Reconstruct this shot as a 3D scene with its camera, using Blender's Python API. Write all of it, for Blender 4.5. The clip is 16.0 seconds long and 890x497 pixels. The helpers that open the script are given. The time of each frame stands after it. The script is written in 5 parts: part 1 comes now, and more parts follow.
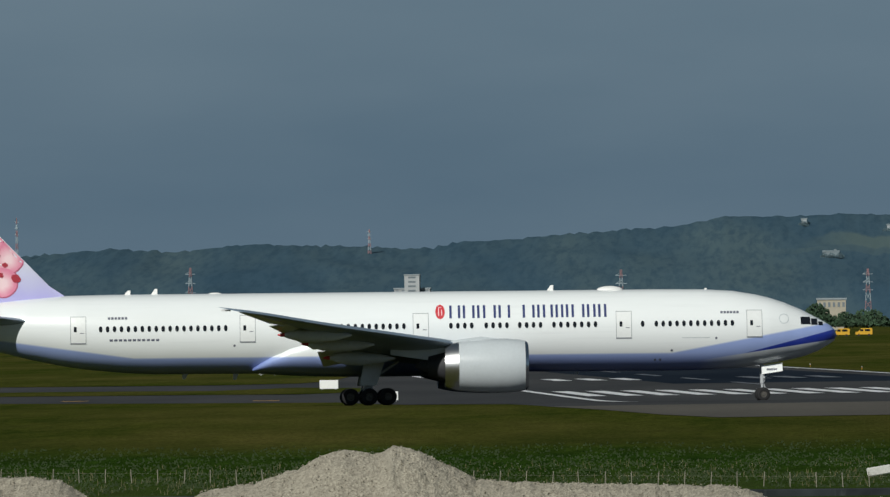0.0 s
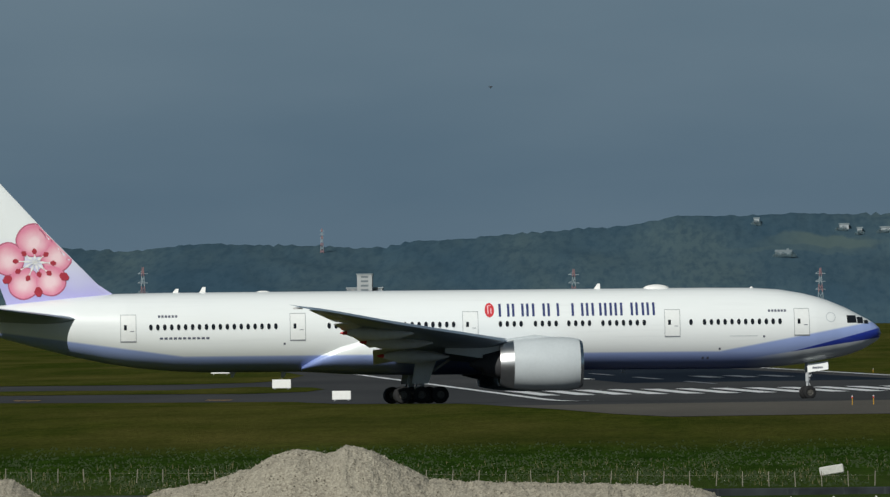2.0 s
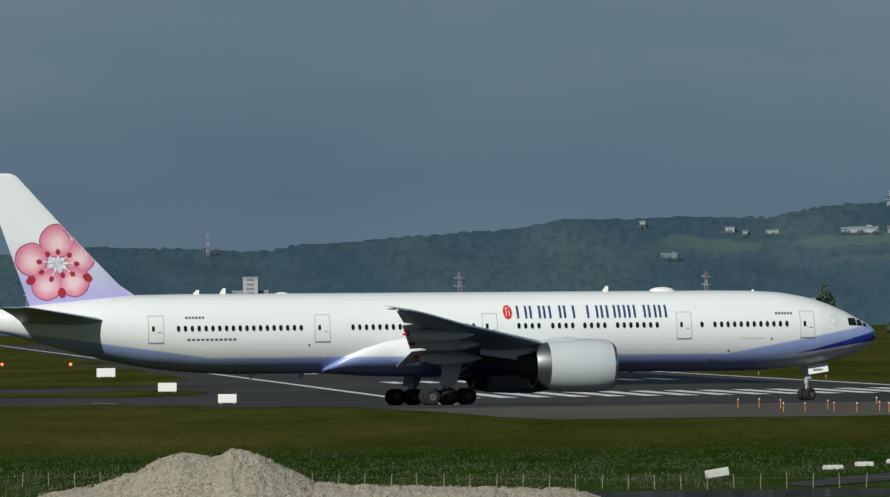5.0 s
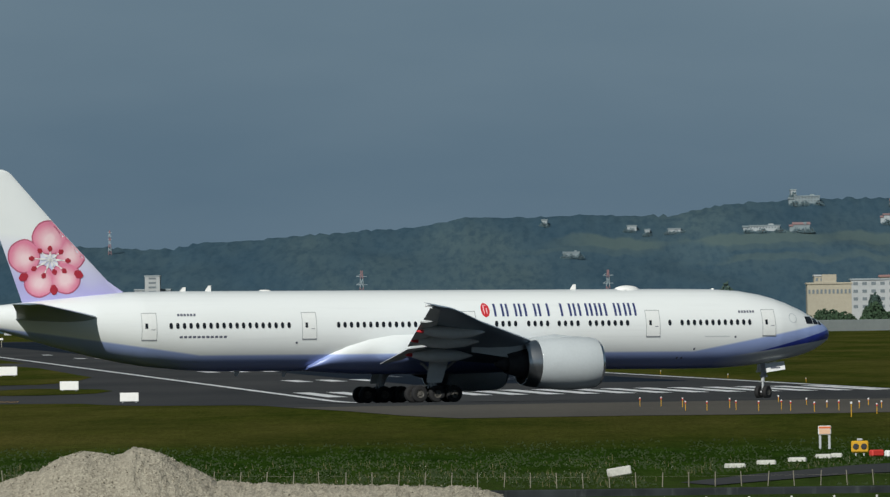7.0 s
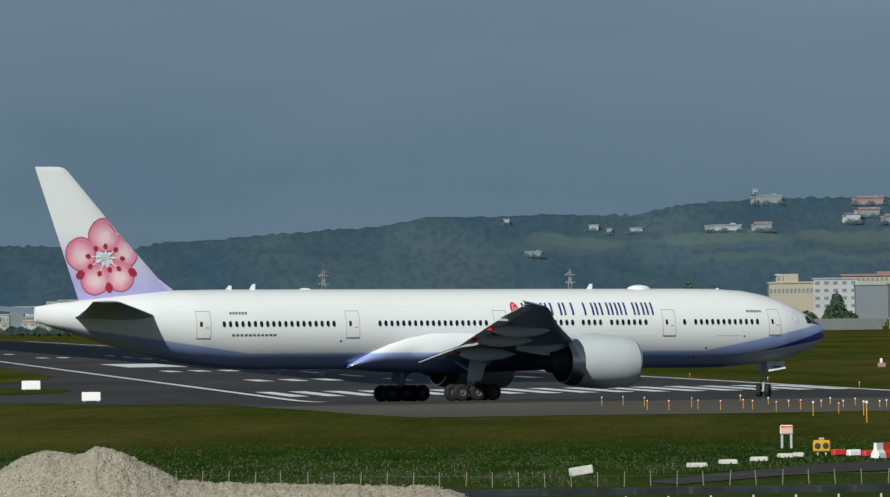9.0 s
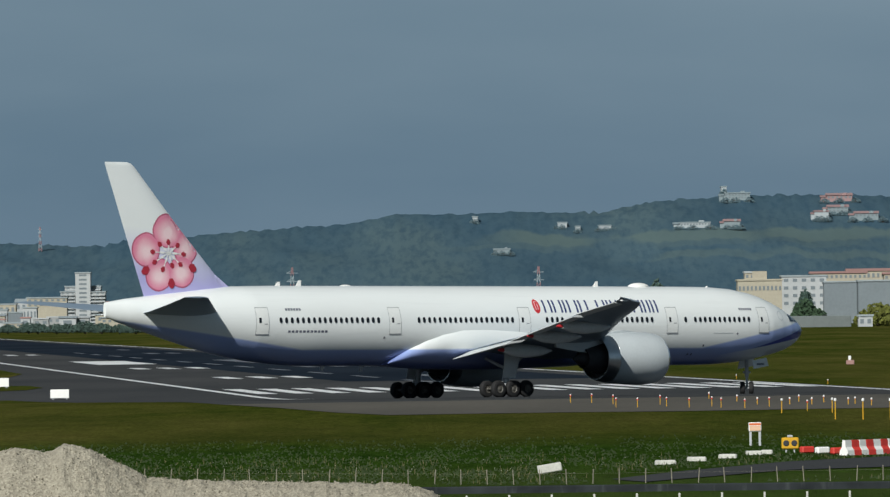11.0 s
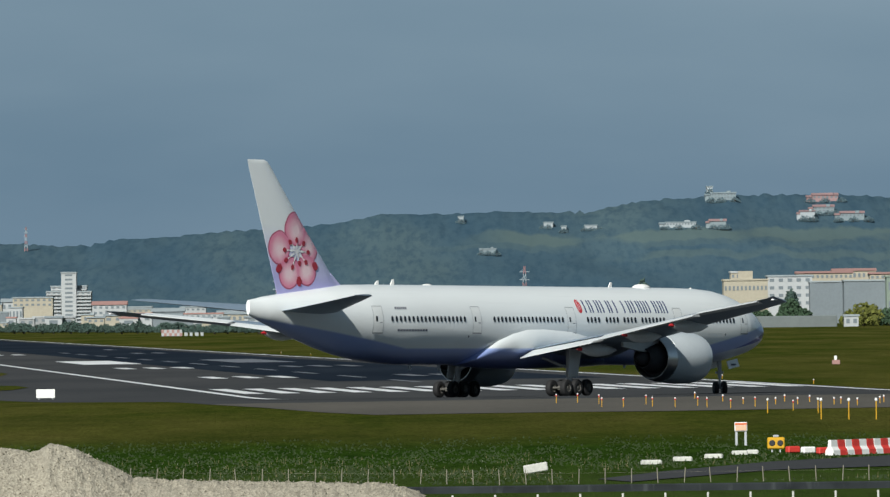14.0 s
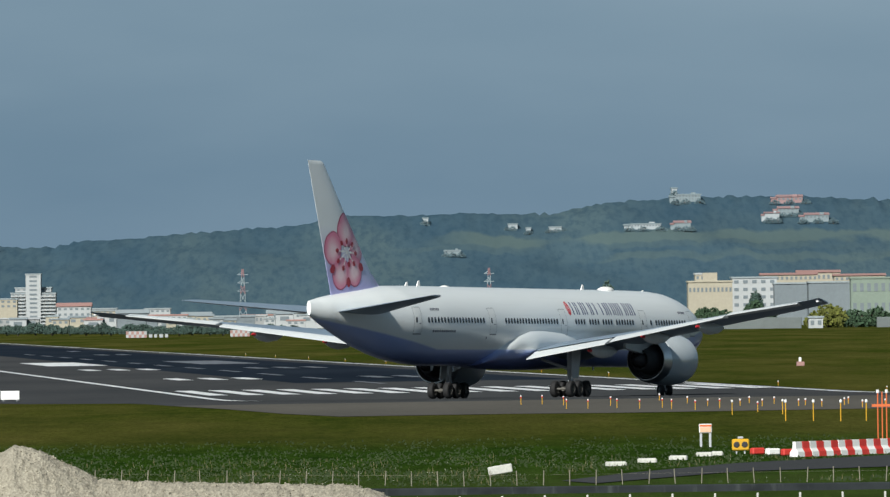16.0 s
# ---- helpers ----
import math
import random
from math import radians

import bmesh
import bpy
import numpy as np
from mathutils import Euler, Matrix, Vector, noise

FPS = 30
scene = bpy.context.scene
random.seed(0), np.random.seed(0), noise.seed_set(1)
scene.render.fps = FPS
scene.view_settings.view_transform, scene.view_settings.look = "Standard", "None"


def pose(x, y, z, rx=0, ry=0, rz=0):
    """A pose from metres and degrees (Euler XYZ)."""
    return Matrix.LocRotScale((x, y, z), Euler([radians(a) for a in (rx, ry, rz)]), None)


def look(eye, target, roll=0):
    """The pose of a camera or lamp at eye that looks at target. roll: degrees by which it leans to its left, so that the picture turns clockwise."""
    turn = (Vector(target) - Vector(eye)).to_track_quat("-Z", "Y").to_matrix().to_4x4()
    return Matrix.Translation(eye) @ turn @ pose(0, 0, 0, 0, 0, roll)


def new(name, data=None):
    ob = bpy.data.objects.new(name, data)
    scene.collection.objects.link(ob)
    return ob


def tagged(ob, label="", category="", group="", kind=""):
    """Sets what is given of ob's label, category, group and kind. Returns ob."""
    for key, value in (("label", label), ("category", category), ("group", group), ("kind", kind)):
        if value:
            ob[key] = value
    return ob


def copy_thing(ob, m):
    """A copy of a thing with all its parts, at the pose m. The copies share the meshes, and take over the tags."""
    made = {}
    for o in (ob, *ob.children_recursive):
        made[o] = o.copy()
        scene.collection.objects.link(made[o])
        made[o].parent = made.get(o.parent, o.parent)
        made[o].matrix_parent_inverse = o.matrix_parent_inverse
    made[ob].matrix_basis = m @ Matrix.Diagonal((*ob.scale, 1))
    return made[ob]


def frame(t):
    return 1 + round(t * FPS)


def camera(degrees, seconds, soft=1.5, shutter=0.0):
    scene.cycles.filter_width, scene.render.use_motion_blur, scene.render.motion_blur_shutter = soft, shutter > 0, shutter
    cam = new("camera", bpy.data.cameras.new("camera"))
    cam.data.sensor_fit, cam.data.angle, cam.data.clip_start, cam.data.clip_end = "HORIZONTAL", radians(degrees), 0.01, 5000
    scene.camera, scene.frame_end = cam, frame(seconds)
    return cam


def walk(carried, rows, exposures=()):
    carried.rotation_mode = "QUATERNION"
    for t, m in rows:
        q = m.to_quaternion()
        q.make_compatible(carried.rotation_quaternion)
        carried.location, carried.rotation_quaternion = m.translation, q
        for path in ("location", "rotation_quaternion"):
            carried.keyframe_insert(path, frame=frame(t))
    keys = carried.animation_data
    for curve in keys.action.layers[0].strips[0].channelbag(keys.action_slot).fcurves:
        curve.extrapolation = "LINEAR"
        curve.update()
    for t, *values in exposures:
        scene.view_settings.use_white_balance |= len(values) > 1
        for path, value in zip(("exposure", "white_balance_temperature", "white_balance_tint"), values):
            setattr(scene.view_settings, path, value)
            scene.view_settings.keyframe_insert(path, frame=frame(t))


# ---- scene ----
# A tripod camera that only pans and tilts: seconds, pan to the right, tilt up (degrees)
EYE_HEIGHT = 6.379
PAN = [(0, -2.618, 0.512), (0.5, -2.496, 0.498), (1, -2.42, 0.51), (1.5, -2.361, 0.521), (2, -2.242, 0.507), (2.5, -2.104, 0.521), (3, -1.947, 0.521), (3.5, -1.816, 0.521), (4, -1.658, 0.53), (6.5, -0.773, 0.53), (7, -0.559, 0.521), (7.5, -0.435, 0.521), (8, -0.358, 0.512), (8.5, -0.324, 0.521), (9, -0.257, 0.516), (11.5, 0.007, 0.494), (12, 0.0, 0.498), (12.5, 0.0, 0.485), (13, 0.0, 0.498), (13.5, 0.034, 0.498), (14, 0.104, 0.494), (14.5, 0.185, 0.498), (15, 0.234, 0.512), (15.5, 0.304, 0.494), (16, 0.385, 0.507)]
cam = camera(7.0563, 16.0, soft=1.38)
walk(cam, [(t, pose(0, 0, EYE_HEIGHT, 0, 0.746, 0) @ pose(0, 0, 0, 90 + tilt, 0, -pan)) for t, pan, tilt in PAN],
     exposures=[(t, e, 6500, 7.5) for t, e in ((0.0, -0.40), (4.0, -0.38), (7.0, -0.28), (9.0, -0.16), (12.5, 0.08), (16.0, 0.30))])
PLANE_PATH = [(0, -32.2, 569.19, 4.37), (0.5, -30.36, 569.38, 4.83), (1, -28.47, 569.57, 5.34), (1.5, -26.6, 569.77, 5.97), (2, -24.72, 569.97, 6.81), (2.5, -22.96, 570.2, 7.91), (3, -21.24, 570.43, 9.27), (3.5, -19.56, 570.68, 10.81), (4, -17.84, 570.95, 12.44), (6.5, -10.13, 572.69, 21.31), (7, -8.71, 573.22, 23.12), (7.5, -7.34, 573.76, 24.95), (8, -5.95, 574.33, 26.9), (8.5, -4.67, 574.91, 28.97), (9, -3.32, 575.5, 31.22), (11.5, 2.15, 578.57, 43.17), (12, 3.13, 579.41, 45.81), (12.5, 4.0, 580.27, 48.18), (13, 4.84, 581.15, 50.64), (13.5, 5.64, 582.06, 52.96), (14, 6.43, 582.98, 55.28), (14.5, 7.18, 583.92, 57.47), (15, 7.87, 584.88, 59.6), (15.5, 8.49, 585.84, 61.81), (16, 9.08, 586.8, 63.98)]

# ---------------------------------------------------------------- light
SUN_ELEV, SUN_AZ = 33.0, -112.0          # the sun stands behind the camera, a little to its left
world = bpy.data.worlds.new("sky")
scene.world = world
world.use_nodes = True
wn, wl = world.node_tree.nodes, world.node_tree.links
wn.clear()
w_out, w_bg = wn.new("ShaderNodeOutputWorld"), wn.new("ShaderNodeBackground")
sky = wn.new("ShaderNodeTexSky")
sky.sky_type, sky.sun_disc = "NISHITA", False
sky.sun_elevation, sky.sun_rotation = radians(SUN_ELEV), radians(90 - SUN_AZ)
sky.dust_density = 2.0
coord, mapw = wn.new("ShaderNodeTexCoord"), wn.new("ShaderNodeMapping")
mapw.inputs["Scale"].default_value = (9, 9, 34)
cloud, cramp = wn.new("ShaderNodeTexNoise"), wn.new("ShaderNodeValToRGB")
cloud.inputs["Scale"].default_value, cloud.inputs["Detail"].default_value = 1.0, 5.0
cloud.inputs["Roughness"].default_value = 0.45
cramp.color_ramp.elements[0].position, cramp.color_ramp.elements[0].color = 0.34, (1.02, 1.70, 2.42, 1)
cramp.color_ramp.elements[1].position, cramp.color_ramp.elements[1].color = 0.78, (1.60, 2.32, 3.02, 1)
wmix = wn.new("ShaderNodeMix")
wmix.data_type = "RGBA"
wmix.inputs[0].default_value = 0.94
wl.new(coord.outputs["Generated"], mapw.inputs["Vector"])
wl.new(mapw.outputs["Vector"], cloud.inputs["Vector"])
wl.new(cloud.outputs["Fac"], cramp.inputs["Fac"])
wl.new(sky.outputs["Color"], wmix.inputs[6])
wl.new(cramp.outputs["Color"], wmix.inputs[7])
# the sky deepens from the hazy horizon to the zenith
wsep, wramp, wdeep = wn.new("ShaderNodeSeparateXYZ"), wn.new("ShaderNodeMapRange"), wn.new("ShaderNodeVectorMath")
wdeep.operation = "SCALE"
for sock, val in zip(wramp.inputs[1:5], (0.09, 0.5, 1.0, 0.38)):
    sock.default_value = val
wl.new(coord.outputs["Generated"], wsep.inputs[0])
wl.new(wsep.outputs[2], wramp.inputs[0])
wl.new(wmix.outputs[2], wdeep.inputs[0])
wl.new(wramp.outputs[0], wdeep.inputs["Scale"])
wl.new(wdeep.outputs[0], w_bg.inputs["Color"])
w_bg.inputs["Strength"].default_value = 0.11
wl.new(w_bg.outputs["Background"], w_out.inputs["Surface"])

sun_data = bpy.data.lights.new("sun", "SUN")
sun_data.energy, sun_data.angle, sun_data.color = 4.75, radians(0.6), (1.0, 0.985, 0.94)
sun = new("sun", sun_data)
_se, _sa = radians(SUN_ELEV), radians(SUN_AZ)
SUN_DIR = Vector((math.cos(_se) * math.cos(_sa), math.cos(_se) * math.sin(_sa), math.sin(_se)))
sun.matrix_world = look(SUN_DIR * 200, (0, 0, 0))


# ---------------------------------------------------------------- materials
class Nodes:
    """A node material with small helpers."""

    def __init__(self, name, rough=0.6, metal=0.0, spec=0.5, coat=0.0):
        self.m = bpy.data.materials.new(name)
        self.m.use_nodes = True
        self.t = self.m.node_tree
        self.b = self.t.nodes["Principled BSDF"]
        self.b.inputs["Roughness"].default_value = rough
        self.b.inputs["Metallic"].default_value = metal
        self.b.inputs["Specular IOR Level"].default_value = spec
        self.b.inputs["Coat Weight"].default_value = coat
        self.b.inputs["Coat Roughness"].default_value = 0.08

    def n(self, kind, **kw):
        node = self.t.nodes.new("ShaderNode" + kind)
        for k, v in kw.items():
            if k == "op":
                node.operation = v
        return node

    def put(self, socket, value):
        if hasattr(value, "links"):
            self.t.links.new(value, socket)
        else:
            socket.default_value = value

    def math(self, op, a, b=0.0, c=0.0):
        node = self.n("Math", op=op)
        for s, v in zip(node.inputs, (a, b, c)):
            self.put(s, v)
        return node.outputs[0]

    def mix(self, f, a, b):
        node = self.n("Mix")
        node.data_type = "RGBA"
        for s, v in ((node.inputs[0], f), (node.inputs[6], a), (node.inputs[7], b)):
            self.put(s, v)
        return node.outputs[2]

    def noise(self, scale, detail=3.0, rough=0.5, vec=None):
        node = self.n("TexNoise")
        node.inputs["Scale"].default_value, node.inputs["Detail"].default_value = scale, detail
        node.inputs["Roughness"].default_value = rough
        self.put(node.inputs["Vector"], vec if vec is not None else self.obj())
        return node.outputs["Fac"]

    def obj(self):
        return self.n("TexCoord").outputs["Object"]

    def scaled(self, sx, sy, sz, vec=None):
        node = self.n("Mapping")
        node.inputs["Scale"].default_value = (sx, sy, sz)
        self.put(node.inputs["Vector"], vec if vec is not None else self.obj())
        return node.outputs["Vector"]

    def xyz(self):
        node = self.n("SeparateXYZ")
        self.put(node.inputs[0], self.obj())
        return node.outputs

    def ramp(self, f, lo, hi):
        node = self.n("MapRange")
        for s, v in zip(node.inputs, (f, lo, hi, 0.0, 1.0)):
            self.put(s, v)
        return node.outputs[0]

    def bump(self, h, strength=0.3, dist=0.02):
        node = self.n("Bump")
        node.inputs["Strength"].default_value, node.inputs["Distance"].default_value = strength, dist
        self.put(node.inputs["Height"], h)
        self.put(self.b.inputs["Normal"], node.outputs[0])

    def color(self, c):
        self.put(self.b.inputs["Base Color"], c)
        return self


def rgb(r, g, b):
    return (r, g, b, 1.0)


def plain(name, c, rough=0.6, metal=0.0, vary=0.12, scale=3.0, coat=0.0):
    k = Nodes(name, rough, metal, coat=coat)
    f = k.noise(scale, 4)
    f = k.math("MULTIPLY", k.math("ADD", f, k.noise(scale * 7, 2)), 0.5)
    lo, hi = [tuple(v * (1 + s * vary) for v in c) + (1.0,) for s in (-1, 1)]
    k.color(k.mix(k.ramp(f, 0.3, 0.7), lo, hi))
    k.bump(k.noise(scale * 12, 2), 0.08)
    return k.m


def grass_material():
    k = Nodes("grass", 0.95, spec=0.0)
    big = k.noise(0.05, 4, 0.6, k.scaled(1, 0.14, 1))
    mid = k.noise(0.9, 5, 0.65, k.scaled(1, 0.14, 1))
    fine = k.noise(4.5, 4, 0.75, k.scaled(1, 0.18, 1))
    streaks = k.noise(0.16, 5, 0.65, k.scaled(0.4, 0.12, 1))
    x, y, z = k.xyz()
    c = k.mix(k.ramp(mid, 0.3, 0.7), rgb(0.026, 0.040, 0.007), rgb(0.062, 0.074, 0.012))
    c = k.mix(k.math("MULTIPLY", k.ramp(big, 0.38, 0.64), 0.72), c, rgb(0.112, 0.096, 0.027))
    # lusher, longer growth outside the mown strip
    belt = k.math("ADD", y, k.math("MULTIPLY", streaks, 60.0))
    lush = k.math("MULTIPLY", k.ramp(belt, 385.0, 345.0), 0.9)
    c = k.mix(lush, c, k.mix(k.ramp(mid, 0.3, 0.75), rgb(0.010, 0.032, 0.004), rgb(0.038, 0.082, 0.011)))
    pale = k.math("MULTIPLY", k.ramp(belt, 312.0, 285.0), 0.55)
    c = k.mix(pale, c, k.mix(k.ramp(fine, 0.35, 0.7), rgb(0.030, 0.055, 0.010), rgb(0.105, 0.120, 0.045)))
    c = k.mix(k.math("MULTIPLY", k.ramp(streaks, 0.45, 0.70), 0.5), c, rgb(0.013, 0.028, 0.005))
    c = k.mix(k.math("MULTIPLY", k.ramp(fine, 0.42, 0.75), 0.7), c, rgb(0.007, 0.016, 0.003))
    k.color(c)
    k.bump(k.math("ADD", fine, mid), 0.6, 0.25)
    return k.m


def asphalt_material(name, a, b, tint=(0.0, 0.0, 0.0)):
    k = Nodes(name, 0.95, spec=0.0)
    big = k.noise(0.05, 4, 0.55, k.scaled(1, 0.2, 1))
    fine = k.noise(2.2, 5, 0.7, k.scaled(1, 0.3, 1))
    c = k.mix(k.ramp(big, 0.3, 0.7), rgb(*a), rgb(*b))
    c = k.mix(k.math("MULTIPLY", k.ramp(fine, 0.4, 0.8), 0.35), c, rgb(a[0] * 0.6, a[1] * 0.6, a[2] * 0.6))
    k.color(c)
    k.bump(fine, 0.15, 0.02)
    return k.m


def line_paint(name, c):
    k = Nodes(name, 0.7)
    wear = k.noise(1.3, 5, 0.7, k.scaled(1, 0.25, 1))
    k.color(k.mix(k.ramp(wear, 0.52, 0.75), rgb(*c), rgb(c[0] * 0.45, c[1] * 0.45, c[2] * 0.45)))
    return k.m


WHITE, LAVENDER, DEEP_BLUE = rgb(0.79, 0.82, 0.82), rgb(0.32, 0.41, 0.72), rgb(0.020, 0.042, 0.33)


def fuselage_material():
    """White paint, a lavender belly that rises into a swoosh at the nose, and a deep blue stripe in it."""
    k = Nodes("airliner_paint", 0.32, coat=0.35)
    x, y, z = k.xyz()
    s = k.math("SUBTRACT", 37.1, x)
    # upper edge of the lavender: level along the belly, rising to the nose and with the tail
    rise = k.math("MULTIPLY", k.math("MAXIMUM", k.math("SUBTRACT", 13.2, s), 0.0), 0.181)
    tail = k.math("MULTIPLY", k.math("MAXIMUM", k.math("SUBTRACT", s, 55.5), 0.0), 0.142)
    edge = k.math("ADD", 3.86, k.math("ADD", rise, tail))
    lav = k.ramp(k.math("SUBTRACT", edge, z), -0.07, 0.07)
    up = k.math("SUBTRACT", z, k.math("ADD", 3.87, k.math("MULTIPLY", k.math("SUBTRACT", 7.12, s), 0.252)))
    lo = k.math("SUBTRACT", z, k.math("ADD", 3.83, k.math("MULTIPLY", k.math("SUBTRACT", 7.12, s), 0.147)))
    fore = k.ramp(s, 7.55, 7.45)
    stripe = k.math("MULTIPLY", k.math("MULTIPLY", k.ramp(lo, -0.02, 0.02), k.ramp(up, 0.02, -0.02)), fore)
    chin = k.math("MULTIPLY", k.ramp(lo, 0.02, -0.02), k.ramp(s, 11.0, 7.0))
    dirt = k.noise(0.35, 5, 0.6, k.scaled(0.25, 1, 1.6))
    streak = k.noise(1.4, 3, 0.6, k.scaled(0.08, 1, 2.5))
    base = k.mix(k.math("MULTIPLY", k.ramp(dirt, 0.45, 0.8), 0.25), WHITE, rgb(0.66, 0.69, 0.68))
    # lavender graded to dark blue below: graduated livery with belly shade painted in
    lav_shaded = k.mix(k.ramp(z, 3.80, 2.65), LAVENDER, rgb(0.10, 0.14, 0.36))
    c = k.mix(lav, base, lav_shaded)
    c = k.mix(chin, c, rgb(0.62, 0.65, 0.68))
    c = k.mix(stripe, c, DEEP_BLUE)
    c = k.mix(k.math("MULTIPLY", k.ramp(streak, 0.55, 0.8), 0.10), c, rgb(0.35, 0.36, 0.38))
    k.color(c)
    # skin joints every few metres
    seam = k.math("PINGPONG", s, 2.65)
    k.bump(k.math("ADD", k.ramp(seam, 0.0, 0.02), k.math("MULTIPLY", k.noise(0.8, 2), 0.3)), 0.05, 0.02)
    return k.m


def fin_material():
    """White, with a lavender base that fades out upwards."""
    k = Nodes("fin_paint", 0.32, coat=0.35)
    x, y, z = k.xyz()
    f = k.ramp(k.math("ADD", z, k.math("MULTIPLY", x, 0.10)), 10.2, 6.2)
    c = k.mix(f, WHITE, rgb(0.42, 0.40, 0.72))
    k.color(k.mix(k.math("MULTIPLY", k.ramp(k.noise(0.6, 4), 0.4, 0.8), 0.15), c, rgb(0.62, 0.66, 0.67)))
    return k.m


M = {}


def materials():
    M["grass"] = grass_material()
    M["asphalt"] = asphalt_material("asphalt", (0.046, 0.050, 0.054), (0.068, 0.070, 0.073))
    M["taxiway"] = asphalt_material("worn_concrete", (0.084, 0.081, 0.074), (0.122, 0.115, 0.102))
    M["rubber_strip"] = asphalt_material("rubbered_asphalt", (0.013, 0.019, 0.029), (0.022, 0.030, 0.042))
    M["white_line"] = line_paint("white_line", (0.70, 0.71, 0.72))
    M["rubbered_line"] = line_paint("rubbered_line", (0.13, 0.14, 0.16))
    M["yellow_line"] = line_paint("yellow_line", (0.40, 0.22, 0.03))
    M["paint"] = fuselage_material()
    M["fin"] = fin_material()
    M["white"] = plain("white_gloss_paint", (0.78, 0.80, 0.79), 0.35, vary=0.05, scale=0.6, coat=0.3)
    M["wing"] = plain("wing_grey_paint", (0.19, 0.25, 0.32), 0.36, vary=0.10, scale=0.5)
    M["flap"] = plain("flap_light_grey", (0.60, 0.63, 0.64), 0.4, vary=0.08, scale=0.7)
    M["nacelle"] = plain("nacelle_grey_paint", (0.52, 0.56, 0.58), 0.30, vary=0.05, scale=0.7, coat=0.3)
    M["steel"] = plain("brushed_steel", (0.62, 0.62, 0.62), 0.30, 1.0, vary=0.1, scale=2)
    M["lip"] = plain("polished_aluminium", (0.70, 0.71, 0.73), 0.22, 1.0, vary=0.05, scale=2)
    M["dark_metal"] = plain("dark_matt_metal", (0.03, 0.03, 0.034), 0.7, 0.0, vary=0.3, scale=3)
    M["gear"] = plain("gear_grey_paint", (0.42, 0.44, 0.46), 0.45, vary=0.12, scale=4)
    M["tyre"] = plain("tyre_rubber", (0.011, 0.011, 0.012), 0.8, vary=0.25, scale=6)
    M["hub"] = plain("wheel_hub", (0.10, 0.095, 0.085), 0.6, 0.1, vary=0.15, scale=8)
    M["glass"] = plain("dark_cabin_glass", (0.012, 0.014, 0.018), 0.12, vary=0.2, scale=5)
    M["outline"] = plain("door_seam_grey", (0.25, 0.27, 0.29), 0.6, vary=0.1)
    M["livery_blue"] = plain("livery_navy", (0.020, 0.035, 0.14), 0.7, vary=0.08)
    M["livery_red"] = plain("livery_red", (0.55, 0.03, 0.04), 0.4, vary=0.08)
    M["marking"] = plain("marking_grey", (0.10, 0.11, 0.15), 0.75, vary=0.1)
    M["anther"] = plain("blossom_dark_red", (0.36, 0.025, 0.045), 0.4, vary=0.12)
    M["petal"] = petal_material()
    M["petal_edge"] = plain("blossom_edge", (0.42, 0.10, 0.17), 0.4, vary=0.1)
    M["petal_light"] = plain("blossom_light", (0.80, 0.58, 0.62), 0.4, vary=0.06, scale=0.8)
    M["dark_void"] = plain("near_black", (0.03, 0.032, 0.036), 0.8)
    M["gravel"] = gravel_material()
    M["board_white"] = plain("white_board", (0.80, 0.80, 0.78), 0.6, vary=0.05)
    M["old_white"] = plain("weathered_whitewash", (0.50, 0.50, 0.46), 0.8, vary=0.22, scale=2.5)
    M["dark_wall"] = damp_wall_material()
    M["post"] = plain("pale_post", (0.24, 0.22, 0.17), 0.7, vary=0.2)
    M["yellow"] = plain("yellow_enamel", (0.60, 0.33, 0.015), 0.5, vary=0.1)
    M["orange"] = plain("orange_enamel", (0.62, 0.14, 0.04), 0.5, vary=0.1)
    M["red"] = plain("red_plastic", (0.58, 0.045, 0.035), 0.5, vary=0.15)
    M["lamp_glass"] = plain("lamp_lens", (0.80, 0.80, 0.80), 0.2, vary=0.05)


def petal_material():
    """Pink petal, paler towards its heart."""
    k = Nodes("blossom_pink", 0.4)
    sep = k.n("SeparateXYZ")
    k.put(sep.inputs[0], k.n("TexCoord").outputs["Generated"])
    dx, dz = k.math("SUBTRACT", sep.outputs[0], 0.5), k.math("SUBTRACT", sep.outputs[2], 0.45)
    r = k.math("SQRT", k.math("ADD", k.math("MULTIPLY", dx, dx), k.math("MULTIPLY", dz, dz)))
    r = k.math("ADD", r, k.math("MULTIPLY", k.math("SUBTRACT", k.noise(1.2, 3), 0.5), 0.25))
    k.color(k.mix(k.ramp(r, 0.12, 0.46), rgb(0.82, 0.60, 0.63), rgb(0.68, 0.22, 0.33)))
    return k.m


def damp_wall_material():
    """Dark concrete with pale run-off streaks."""
    k = Nodes("dark_damp_concrete", 0.9, spec=0.2)
    runs = k.noise(1.0, 5, 0.6, k.scaled(2.2, 1, 0.35))
    c = k.mix(k.ramp(k.noise(0.8, 4), 0.3, 0.7), rgb(0.014, 0.017, 0.019), rgb(0.034, 0.040, 0.044))
    k.color(k.mix(k.math("MULTIPLY", k.ramp(runs, 0.55, 0.75), 0.6), c, rgb(0.10, 0.11, 0.11)))
    k.bump(runs, 0.2, 0.02)
    return k.m


